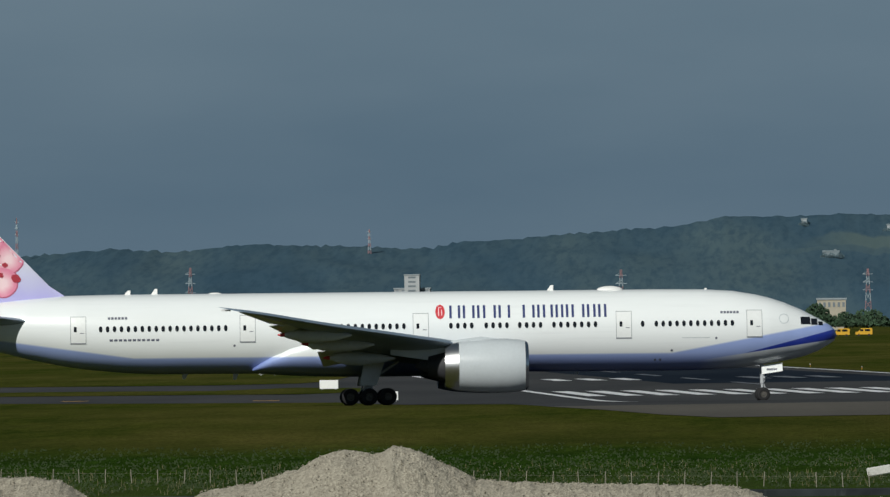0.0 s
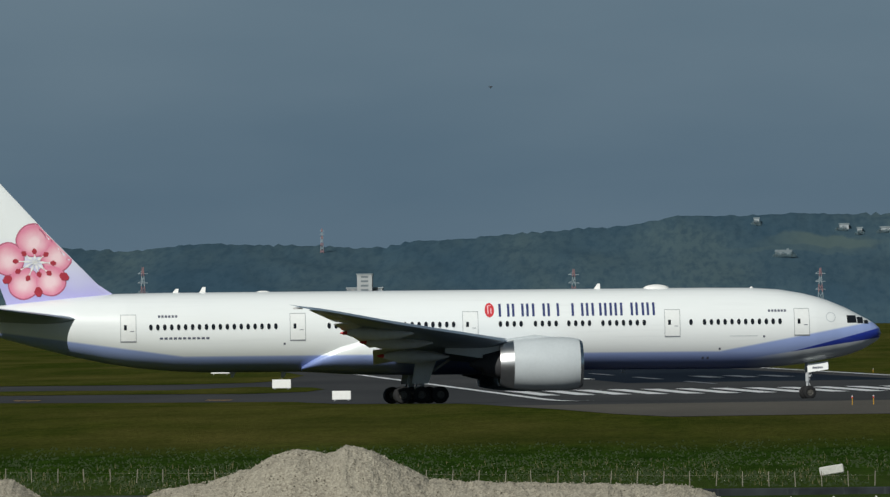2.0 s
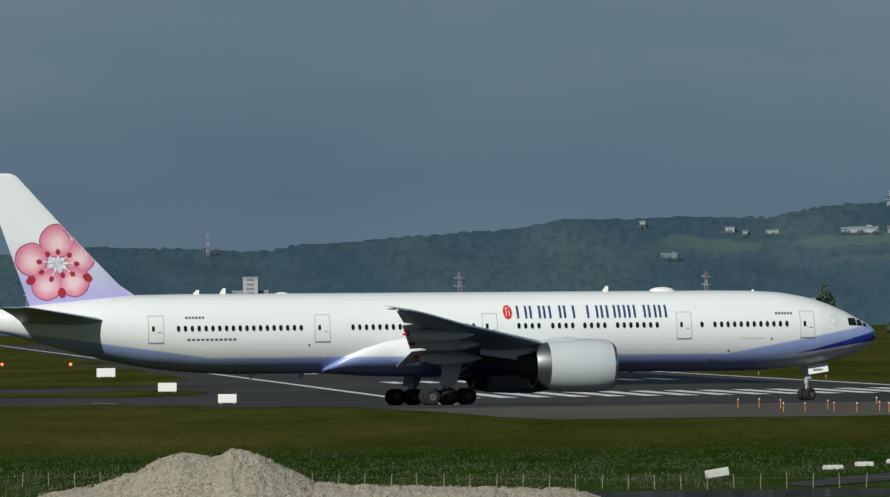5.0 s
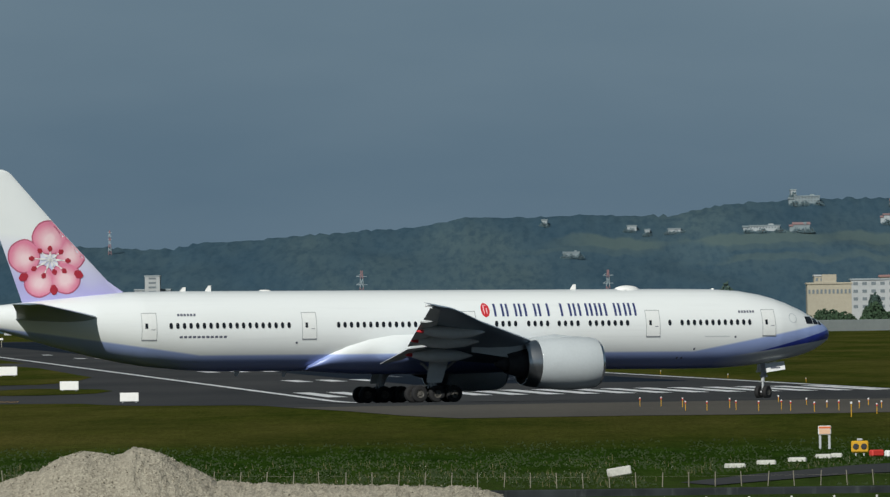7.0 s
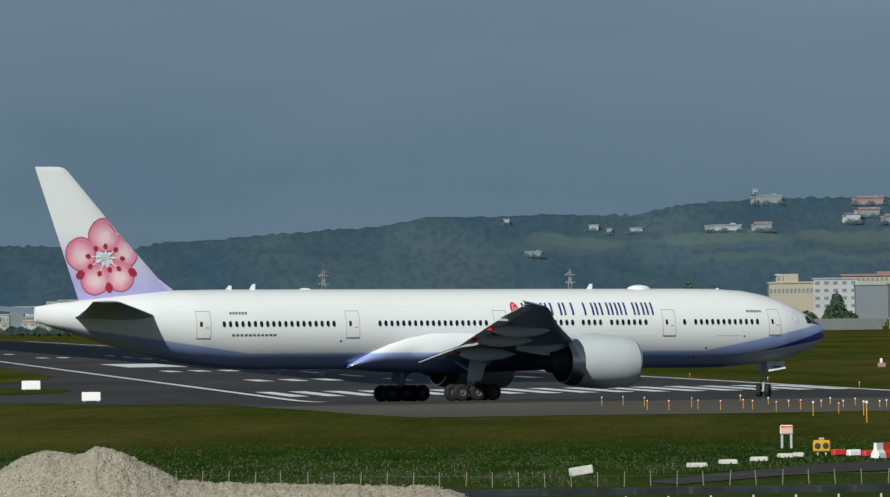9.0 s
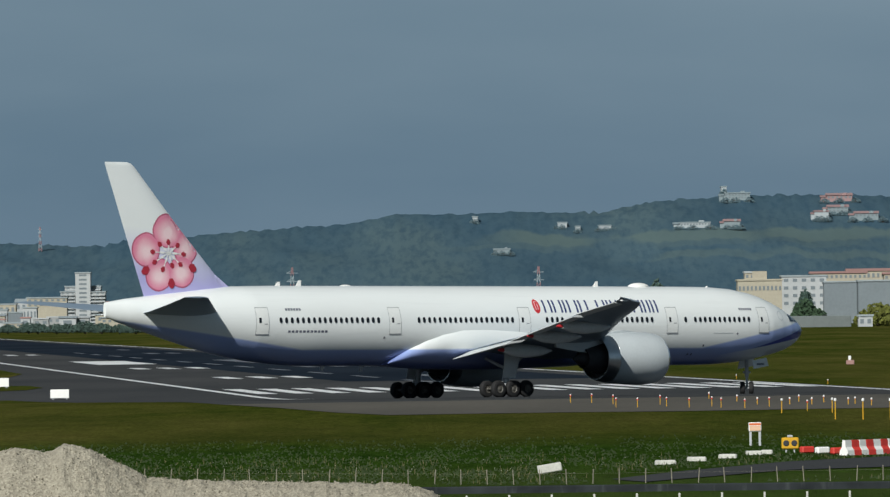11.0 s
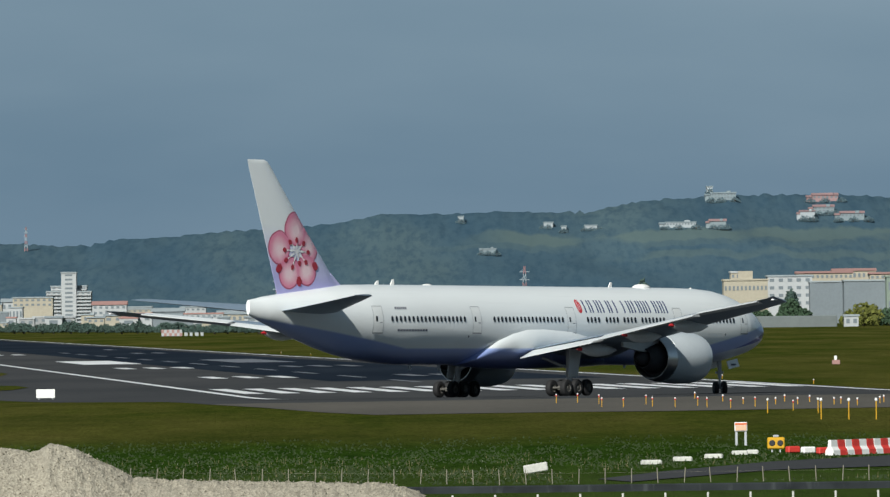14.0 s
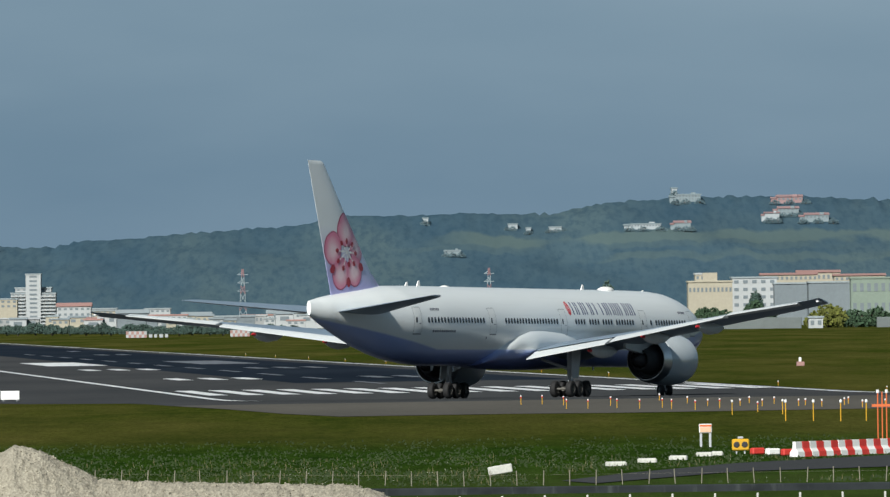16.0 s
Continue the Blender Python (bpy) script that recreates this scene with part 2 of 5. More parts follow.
def gravel_material():
    k = Nodes("gravel", 0.95, spec=0.1)
    v = k.n("TexVoronoi")
    v.inputs["Scale"].default_value = 15.0
    k.put(v.inputs["Vector"], k.obj())
    big = k.noise(0.9, 4, 0.6)
    c = k.mix(v.outputs["Color"], rgb(0.185, 0.165, 0.130), rgb(0.43, 0.395, 0.315))
    c = k.mix(k.math("MULTIPLY", k.ramp(big, 0.35, 0.75), 0.5), c, rgb(0.31, 0.285, 0.23))
    k.color(c)
    k.bump(k.math("ADD", v.outputs["Distance"], k.noise(5, 4)), 0.45, 0.07)
    return k.m


materials()


# ---------------------------------------------------------------- mesh helpers
def finish(bm, smooth=False, angle=40):
    me = bpy.data.meshes.new("mesh")
    bmesh.ops.recalc_face_normals(bm, faces=bm.faces)
    if smooth:
        for f in bm.faces:
            f.smooth = True
        for e in bm.edges:
            if len(e.link_faces) == 2 and e.calc_face_angle() > radians(angle):
                e.smooth = False
    bm.to_mesh(me)
    bm.free()
    return me


def part(name, bm, material, parent=None, label="", smooth=False, at=None):
    me = finish(bm, smooth) if isinstance(bm, bmesh.types.BMesh) else bm
    if not me.materials:
        for m in material if isinstance(material, (list, tuple)) else [material]:
            me.materials.append(M[m] if isinstance(m, str) else m)
    ob = new(name, me)
    ob.parent = parent
    if at is not None:
        ob.matrix_basis = at
    if label:
        tagged(ob, label)
    return ob


def thing(name, label, category, m=None, group="", kind=""):
    ob = new(name)
    ob.matrix_basis = m or Matrix()
    return tagged(ob, label, category, group, kind)


def box(bm, x0, x1, y0, y1, z0, z1, bevel=0.0):
    g = bmesh.ops.create_cube(bm, size=1.0)
    vs = g["verts"]
    for v in vs:
        v.co = Vector((x0 + (v.co.x + 0.5) * (x1 - x0), y0 + (v.co.y + 0.5) * (y1 - y0), z0 + (v.co.z + 0.5) * (z1 - z0)))
    if bevel:
        bmesh.ops.bevel(bm, geom=[e for e in bm.edges if all(v in vs for v in e.verts)], offset=bevel, segments=1, affect="EDGES")
    return bm


def boxes(*lst, bevel=0.0):
    bm = bmesh.new()
    for b in lst:
        box(bm, *b, bevel=bevel)
    return bm


def rod(bm, a, b, r, r2=None, n=10):
    """A round bar from a to b."""
    a, b = Vector(a), Vector(b)
    q = (b - a).to_track_quat("Z", "Y").to_matrix()
    rings = []
    for p, rr in ((a, r), (b, r if r2 is None else r2)):
        rings.append([bm.verts.new(p + q @ Vector((rr * math.cos(2 * math.pi * i / n), rr * math.sin(2 * math.pi * i / n), 0))) for i in range(n)])
    for i in range(n):
        bm.faces.new((rings[0][i], rings[0][(i + 1) % n], rings[1][(i + 1) % n], rings[1][i]))
    bm.faces.new(rings[0][::-1])
    bm.faces.new(rings[1])
    return bm


def loft(bm, rings, cap=True, closed=True):
    vs = [[bm.verts.new(p) for p in r] for r in rings]
    n = len(vs[0])
    for a, b in zip(vs, vs[1:]):
        for i in range(n if closed else n - 1):
            bm.faces.new((a[i], a[(i + 1) % n], b[(i + 1) % n], b[i]))
    if cap:
        bm.faces.new(vs[0][::-1])
        bm.faces.new(vs[-1])
    return bm


def lathe(bm, profile, n=32, centre=(0, 0, 0), axis="X"):
    """A surface of revolution; profile: (along, radius)."""
    rings = []
    for a, r in profile:
        ring = []
        for i in range(n):
            c, s = math.cos(2 * math.pi * i / n) * max(r, 1e-3), math.sin(2 * math.pi * i / n) * max(r, 1e-3)
            p = (a, c, s) if axis == "X" else (c, a, s) if axis == "Y" else (c, s, a)
            ring.append(Vector(p) + Vector(centre))
        rings.append(ring)
    return loft(bm, rings)


def ellip(x, pts):
    """Smooth interpolation in a short table."""
    xs, ys = [p[0] for p in pts], [p[1] for p in pts]
    return float(np.interp(x, xs, ys))


# ---------------------------------------------------------------- the ground
FALL = -0.011417


def height(y):
    """The field is level, falls gently past the taxiway and goes on level along the runway."""
    total = 0.0
    for d in (-16, -8, 0, 8, 16):
        total += FALL * (min(max(y + d, 500), 620) - 525)
    return total / 5


def sheet(name, outline, lift, material, label, category, step=14.0, parent=None, kind="structure"):
    """A flat area on the ground, cut in rows so that it follows the fall of the land."""
    bm = bmesh.new()
    f = bm.faces.new([bm.verts.new((x, y, 0)) for x, y in outline])
    lo, hi = min(p[1] for p in outline), max(p[1] for p in outline)
    for y in [v for v in (476, 484, 492, 500, 508, 516, 604, 612, 620, 628, 636, 560) if lo < v < hi]:
        bmesh.ops.bisect_plane(bm, geom=bm.verts[:] + bm.edges[:] + bm.faces[:], plane_co=(0, y, 0), plane_no=(0, 1, 0))
    for v in bm.verts:
        v.co.z = height(v.co.y) + lift
    bmesh.ops.triangulate(bm, faces=bm.faces)
    ob = part(name, bm, material, parent)
    for p in ob.data.polygons:
        if p.normal.z < 0:
            p.flip()
    return tagged(ob, label, category, kind=kind) if parent is None else ob


def ground():
    bm = bmesh.new()
    ys = [-300, 0, 120, 200, 260, 330, 400, 450, 476, 484, 492, 500, 508, 516, 560, 604, 612, 620, 628, 636, 700, 800, 1000, 1400, 2000, 2800, 3600, 4950]
    xs = [-1200, -600, -300, -150, -60, 0, 60, 150, 300, 600, 1200]
    g = [[bm.verts.new((x, y, height(y))) for x in xs] for y in ys]
    for a, b in zip(g, g[1:]):
        for i in range(len(xs) - 1):
            bm.faces.new((a[i], a[i + 1], b[i + 1], b[i]))
    tagged(part("ground", bm, "grass"), "flat mown airfield grass with dry yellow patches", "grass", kind="structure")


RW_O, RW_D, RW_E = Vector((-15.0, 623.0)), Vector((-0.1055, 0.9944)), Vector((0.9944, 0.1055))


def rw(r, q):
    """A place on the runway: r along it, q across it from its near edge line."""
    p = RW_O + RW_D * r + RW_E * q
    return (p.x, p.y)


def strip(name, r0, r1, q0, q1, lift, material, label="", category="", parent=None):
    return sheet(name, [rw(r0, q0), rw(r0, q1), rw(r1, q1), rw(r1, q0)], lift, material, label, category, parent=parent)


def airfield():
    runway = strip("runway", -120, 1900, -3.5, 56.5, 0.02, "asphalt", "long grey asphalt runway with worn white markings", "runway")
    # the apron of the taxiway, on which the airliner turns
    sheet("taxiway", [(-260, 690), (-71.5, 663), (-54.7, 650), (-38.7, 641), (-32, 610), (-24, 550), (-15.2, 484), (-10.9, 463), (-6.9, 438.5), (-3.4, 424), (6.7, 426),
                      (13.3, 424.5), (29.3, 429), (60, 432), (60, 520), (40, 600), (33, 680), (-20, 760), (-48, 1000), (-78, 1240), (-120, 1300), (-260, 860)],
          0.012, "asphalt", "dark asphalt taxiway joining the runway", "taxiway")
    sheet("pavement", [(-15.2, 484), (-10.9, 463), (-6.9, 438.5), (-3.4, 424), (6.7, 426), (13.3, 424.5), (29.3, 429), (60, 432), (60, 497), (20, 494)],
          0.024, "taxiway", "pale worn shoulder of the taxiway", "pavement")
    sheet("grass_island", [(-300, 860), (-89.3, 828), (-63.9, 820), (-55.1, 832), (-52.7, 856), (-54.6, 928), (-74.5, 1124), (-100, 1290), (-300, 1500)],
          0.05, "grass", "mown grass between taxiway and runway", "grass")
    sheet("grass_island", [(-130, 775), (-71.6, 764), (-58.9, 756), (-52, 782), (-44.3, 768), (-41.9, 748), (-42.3, 724), (-47.2, 712), (-55.8, 716), (-67.5, 720), (-130, 738)],
          0.05, "grass", "narrow mown grass island beside the taxiway", "grass")
    lift = 0.045
    strip("rubber_strip", 150, 1850, 20, 50, 0.032, "rubber_strip", "dark tyre-rubber coating on the runway", "runway coating", )
    for q, r0 in ((-0.45, -35), (54.6, -118)):
        strip("edge_line", r0, 1850, q, q + 0.9, lift, "white_line", parent=runway)
    for i in range(16):
        strip("threshold_bar", 40.5, 85.5, 2.0 + 3.36 * i, 3.8 + 3.36 * i, lift, "white_line", parent=runway)
    for r, n in ((200, 3), (361, 3), (750, 2), (905, 1)):
        for i in range(n):
            for q in (11.1 + 4.0 * i, 42.1 - 4.0 * i):
                strip("touchdown_bar", r, r + 25, q, q + 1.9, lift, "rubbered_line" if q > 19.9 else "white_line", parent=runway)
    for q in (11.5, 34.6):
        strip("aiming_block", 462, 545, q, q + 8.9, lift, "rubbered_line" if q > 20 else "white_line", parent=runway)
    for i in range(12):
        strip("centre_dash", 130 + 60 * i, 160 + 60 * i, 27.0, 27.9, lift, "rubbered_line", parent=runway)
    for x0, y0, x1, y1 in ((-98, 690, -94, 689.6), (-75, 745, -72, 744.6), (-67, 674, -64.5, 673), (-48, 660, -45.5, 658)):
        sheet("taxi_line", [(x0, y0), (x1, y1), (x1, y1 + 3.0), (x0, y0 + 3.0)], 0.03, "yellow_line", "short worn yellow taxi line", "marking")


ground()
airfield()


# ---------------------------------------------------------------- the airliner
# Its own space: x forward, y to its left, z up; the origin on the ground between the main gears, 37.1 m behind the nose.
TOP = [(0, 5.26), (0.13, 5.62), (0.48, 5.95), (1.02, 6.29), (1.91, 6.76), (2.81, 7.24), (4.15, 7.80), (5.27, 8.17), (6.4, 8.45), (8.2, 8.75), (10.5, 8.89), (14, 8.93), (57, 8.93), (60.7, 8.88), (63.8, 8.65), (68.8, 8.15), (71.2, 7.91), (73.15, 7.62)]
BOT = [(0, 5.14), (0.14, 4.76), (0.6, 4.43), (1.5, 3.92), (2.4, 3.58), (3.3, 3.35), (5.6, 2.93), (7.8, 2.66), (10, 2.52), (13, 2.48), (54, 2.62), (56.2, 2.74), (59.3, 3.04), (61.3, 3.36), (63.8, 3.88), (67.3, 4.78), (70.3, 5.63), (71.8, 6.05), (73.15, 6.50)]
HALF = [(0, 0.06), (0.2, 0.55), (0.45, 0.88), (0.9, 1.28), (1.55, 1.68), (2.8, 2.22), (4.2, 2.65), (5.5, 2.90), (7, 3.04), (9, 3.10), (55, 3.10), (60, 2.88), (64, 2.38), (68, 1.62), (71, 0.88), (73.15, 0.18)]


def ring(s):
    t, b, h = ellip(s, TOP), ellip(s, BOT), ellip(s, HALF)
    return (t + b) / 2, (t - b) / 2, h


def side(s, z, off=0.0):
    """How far the skin of the fuselage lies from its axis at a height."""
    c, v, h = ring(s)
    k = max(0.0, 1 - ((z - c) / v) ** 2)
    return h * math.sqrt(k) + off


def skin(s0, s1, z0, z1, off, hand=-1, ns=3, nz=4, slant=0.0, thick=0.0):
    """A patch on the fuselage, from the stations s0 to s1 and the heights z0 to z1. hand: -1 is the right-hand side."""
    bm = bmesh.new()
    g = []
    for i in range(nz + 1):
        z = z0 + (z1 - z0) * i / nz
        g.append([bm.verts.new((37.1 - (s0 + (s1 - s0) * j / ns - slant * (z - z0)), hand * side(s0 + (s1 - s0) * j / ns, z, off), z)) for j in range(ns + 1)])
    for a, b in zip(g, g[1:]):
        for j in range(ns):
            bm.faces.new((a[j], a[j + 1], b[j + 1], b[j]))
    return bm


def merge(*bms):
    out = bmesh.new()
    for b in bms:
        me = bpy.data.meshes.new("tmp")
        b.to_mesh(me)
        b.free()
        out.from_mesh(me)
        bpy.data.meshes.remove(me)
    return out


def wing_half(stations, hand, twist=0.0):
    """A lofted wing; stations: (lateral, leading edge, trailing edge, height, thickness)."""
    bm, rings = bmesh.new(), []
    shape = [(0.0, 0.0)] + [(c, t) for c, t in ((0.02, 0.25), (0.08, 0.62), (0.2, 0.92), (0.38, 1.0), (0.6, 0.80), (0.8, 0.45), (0.96, 0.12))] + [(1.0, 0.03)]
    for l, le, te, z, th in stations:
        tw = twist * min(max((l - 12.0) / 11.0, 0.0), 1.0)
        upper = [(c, 0.55 * th * t) for c, t in shape]
        lower = [(c, -0.45 * th * t) for c, t in shape[1:]][::-1]
        rings.append([(37.1 - (le + (te - le) * c), hand * l, z + dz + tw * (c - 0.4)) for c, dz in upper + lower])
    return loft(bm, rings)


WING = [(2.4, 24.5, 38.4, 3.75, 1.75), (3.1, 25.0, 38.5, 3.82, 1.60), (6.0, 27.5, 39.0, 4.22, 1.30), (9.6, 30.3, 39.5, 4.68, 1.05), (11.5, 31.7, 40.2, 4.88, 0.95),
        (17.0, 35.8, 42.2, 5.52, 0.72), (23.0, 40.2, 44.5, 6.20, 0.52), (28.6, 44.0, 46.6, 6.80, 0.36), (30.8, 45.6, 47.7, 7.05, 0.24), (32.3, 46.9, 48.9, 7.22, 0.10)]
STAB = [(1.0, 62.6, 70.2, 6.78, 0.75), (2.2, 63.9, 70.55, 6.88, 0.65), (6.0, 67.3, 71.9, 7.30, 0.45), (10.2, 71.1, 73.6, 7.76, 0.24), (10.7, 71.9, 73.85, 7.82, 0.12)]


def wheel_mesh(d, w):
    """Tyre and hub of one aircraft wheel about its own axle (y)."""
    r = d / 2
    tyre = lathe(bmesh.new(), [(-w * 0.25, r * 0.42), (-w * 0.46, r * 0.50), (-w / 2, r * 0.80), (-w * 0.42, r * 0.93), (-w * 0.22, r), (w * 0.22, r), (w * 0.42, r * 0.93), (w / 2, r * 0.80), (w * 0.46, r * 0.50), (w * 0.25, r * 0.42)], 28, axis="Y")
    hub = lathe(bmesh.new(), [(-w * 0.44, r * 0.16), (-w * 0.30, r * 0.22), (-w * 0.30, r * 0.38), (-w * 0.45, r * 0.47), (w * 0.45, r * 0.47), (w * 0.30, r * 0.38), (w * 0.30, r * 0.22), (w * 0.44, r * 0.16)], 20, axis="Y")
    for i in range(7):
        a = 2 * math.pi * i / 7
        for hand in (-1, 1):
            box(hub, math.cos(a) * r * 0.30 - 0.05, math.cos(a) * r * 0.30 + 0.05, hand * w * 0.31 - 0.03, hand * w * 0.31 + 0.03, math.sin(a) * r * 0.30 - 0.05, math.sin(a) * r * 0.30 + 0.05)
    for f in hub.faces:
        f.material_index = 1
    me = finish(merge(tyre, hub), True)
    me.materials.append(M["tyre"])
    me.materials.append(M["hub"])
    return me


WHEELS = []      # (wheel part, radius, place in its parent's space)
NOSE_GEAR = []


def airliner():
    plane = thing("airliner", "white wide-body airliner, lavender belly, pink blossom fin, taxiing", "airplane")
    # fuselage
    ss = sorted({p[0] for p in TOP + BOT + HALF} | {0.05, 0.12} | set(np.arange(9, 56, 1.0)) | set(np.arange(56, 73, 0.8)))
    bm = bmesh.new()
    rings = []
    for s in ss:
        c, v, h = ring(s)
        rings.append([(37.1 - s, h * math.sin(2 * math.pi * i / 64), c + v * math.cos(2 * math.pi * i / 64)) for i in range(64)])
    loft(bm, rings)
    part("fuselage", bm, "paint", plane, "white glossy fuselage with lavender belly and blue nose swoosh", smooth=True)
    # wing-to-body fairing
    bm, rings = bmesh.new(), []
    # station, half width, lowest point, height at which it meets the fuselage
    for s, w, lo, meet in ((25.6, 1.3, 2.45, 2.78), (27, 2.25, 2.4, 3.3), (28.5, 3.0, 2.35, 4.0), (30.5, 3.2, 2.3, 4.8), (33, 3.3, 2.25, 5.2), (37, 3.32, 2.25, 5.4), (39.5, 3.28, 2.28, 5.35),
                           (41.5, 3.18, 2.32, 5.0), (43.2, 3.02, 2.4, 4.5), (44.6, 2.72, 2.5, 3.9), (45.6, 2.34, 2.56, 3.35), (46.2, 1.9, 2.6, 2.98)):
        v = (meet - lo) / (1 + math.sqrt(max(0.0, 1 - (side(s, meet) / w) ** 2)))
        c = lo + v
        rings.append([(37.1 - s, w * math.sin(a), c + v * math.cos(a)) for a in [2 * math.pi * i / 40 for i in range(40)]])
    loft(bm, rings)
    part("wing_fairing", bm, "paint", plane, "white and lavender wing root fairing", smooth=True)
    # wings
    for hand in (-1, 1):
        w = part("wing", wing_half(WING, hand, 0.42), "wing", plane, "grey swept wing", smooth=True)
        # inner flap, outer flap and aileron, lighter: lateral, front and rear edge, their heights
        for a, b, nm in (((3.2, 37.9, 40.65, 3.70, 3.08), (10.4, 38.9, 41.2, 4.62, 4.20), "flap"), ((11.0, 39.5, 41.5, 4.74, 4.38), (22.4, 43.4, 45.0, 6.28, 6.12), "flap"),
                         ((22.7, 43.5, 44.95, 6.36, 6.30), (29.8, 46.2, 47.3, 7.08, 7.10), "aileron")):
            bm = bmesh.new()
            loft(bm, [[(37.1 - p[1], hand * p[0], p[3] + 0.02), (37.1 - (p[1] * 0.65 + p[2] * 0.35), hand * p[0], p[3] * 0.72 + p[4] * 0.28 + 0.17), (37.1 - p[2], hand * p[0], p[4] + 0.02),
                       (37.1 - p[2], hand * p[0], p[4] - 0.03), (37.1 - (p[1] * 0.65 + p[2] * 0.35), hand * p[0], p[3] * 0.72 + p[4] * 0.28 - 0.17)] for p in (a, b)])
            part(nm, bm, "flap", w, "pale grey " + nm)
        # flap track fairings with red tips
        for l, s, z in ((8.74, 37.91, 3.72), (14.19, 39.63, 4.76), (19.77, 41.48, 5.44)):
            bm = bmesh.new()
            lathe(bm, [(37.1 - s + 2.8, 0.05), (37.1 - s + 1.6, 0.34), (37.1 - s, 0.46), (37.1 - s - 1.2, 0.40), (37.1 - s - 2.0, 0.24), (37.1 - s - 2.3, 0.16)], 14, (0, hand * l, z))
            for v in bm.verts:
                v.co.z = z + (v.co.z - z) * 1.2 - 0.05 * min(1.6, max(0.0, v.co.x - 37.1 + s + 2.2))
            ff = part("flap_fairing", bm, "flap", w, smooth=True)
            bm = lathe(bmesh.new(), [(37.1 - s - 2.25, 0.155), (37.1 - s - 2.6, 0.13), (37.1 - s - 2.85, 0.04)], 12, (0, hand * l, z))
            part("fairing_tip", bm, "livery_red", ff, "red fairing tip", smooth=True)
        bm = boxes((37.1 - 48.6, 37.1 - 47.9, hand * 32.0 - 0.1, hand * 32.0 + 0.1, 7.14, 7.26), bevel=0.03)
        part("tip_light", bm, "lamp_glass", w)
        # pylon and engine
        l = hand * 9.6
        bm = loft(bmesh.new(), [[(37.1 - sp, l - hw, z0), (37.1 - sp, l + hw, z0), (37.1 - sp, l + hw, z1), (37.1 - sp, l - hw, z1)]
                                for sp, hw, z0, z1 in ((25.6, 0.12, 4.60, 4.90), (28.5, 0.32, 4.0, 5.25), (31.5, 0.34, 3.3, 4.85), (35.5, 0.1, 3.9, 4.5))])
        part("pylon", bm, "nacelle", plane)

        def turned(profile, n=48):
            return lathe(bmesh.new(), [(37.1 - sp, rr) for sp, rr in profile], n, (0, l, 2.98))
        eng = part("engine", turned([(29.0, 1.55), (30.2, 1.60), (30.22, 1.93), (29.2, 2.03), (27.8, 2.10), (26.4, 2.10), (25.5, 2.02), (25.05, 1.92), (25.0, 1.70), (25.6, 1.62), (26.2, 1.60), (26.3, 0.3)], 56),
                   "nacelle", plane, "pale grey engine cowling", smooth=True)
        part("intake_lip", turned([(25.08, 1.935), (24.95, 1.88), (24.82, 1.78), (24.95, 1.68), (25.2, 1.64)]), "lip", eng, "polished intake lip", smooth=True)
        part("fan_nozzle", turned([(30.1, 1.93), (30.7, 1.84), (31.3, 1.68), (31.3, 1.62), (30.1, 1.5)]), "steel", eng, "bright bare metal fan nozzle", smooth=True)
        # near-black core cowl: the inner shade of the nozzle put into its colour
        part("core_cowl", turned([(30.0, 1.25), (31.0, 1.2), (32.0, 0.95), (32.6, 0.8), (32.6, 0.72), (32.0, 0.65)], 40), "dark_metal", eng, "core cowl darkened for nozzle shade", smooth=True)
        part("exhaust_cone", turned([(32.0, 0.6), (32.9, 0.5), (33.6, 0.1)], 28), "dark_metal", eng, "dark exhaust cone", smooth=True)
        # near-black disc closing the duct, put in for the shade inside
        part("duct_shade", turned([(30.6, 0.9), (30.6, 1.6), (30.57, 1.6)], 40), "dark_void", eng)
        # tailplane
        part("tailplane", wing_half(STAB, hand), "wing", plane, "grey tailplane", smooth=True)
    # fin and rudder
    bm, rings = bmesh.new(), []
    fin = [(7.9, 60.2, 69.25, 0.80), (8.62, 61.05, 69.5, 0.72), (9.1, 61.6, 69.68, 0.66), (13.6, 66.0, 71.3, 0.46), (18.1, 70.15, 72.92, 0.26), (18.32, 70.45, 72.97, 0.20), (18.44, 70.85, 73.0, 0.08)]
    prof = [(0, 0), (0.05, 0.5), (0.2, 0.95), (0.4, 1.0), (0.7, 0.6), (1.0, 0.05)]
    for z, le, te, th in fin:
        pts = [(c, th / 2 * t) for c, t in prof]
        rings.append([(37.1 - (le + (te - le) * c), -d, z) for c, d in pts] + [(37.1 - (le + (te - le) * c), d, z) for c, d in pts[:0:-1]])
    loft(bm, rings)
    finob = part("tail_fin", bm, "fin", plane, "white fin with lavender base", smooth=True)
    bm = loft(bmesh.new(), [[(37.1 - 62.3, -0.1, 8.5), (37.1 - 62.3, 0.1, 8.5), (37.1 - 62.3, 0.1, 9.75), (37.1 - 62.3, -0.1, 9.75)], [(37.1 - 61.0, -0.03, 8.6), (37.1 - 61.0, 0.03, 8.6), (37.1 - 61.0, 0.03, 8.90), (37.1 - 61.0, -0.03, 8.90)]])
    part("fin_fillet", bm, "fin", plane)
    blossom(finob, -1)
    blossom(finob, 1)
    details(plane)
    gears(plane)
    return plane


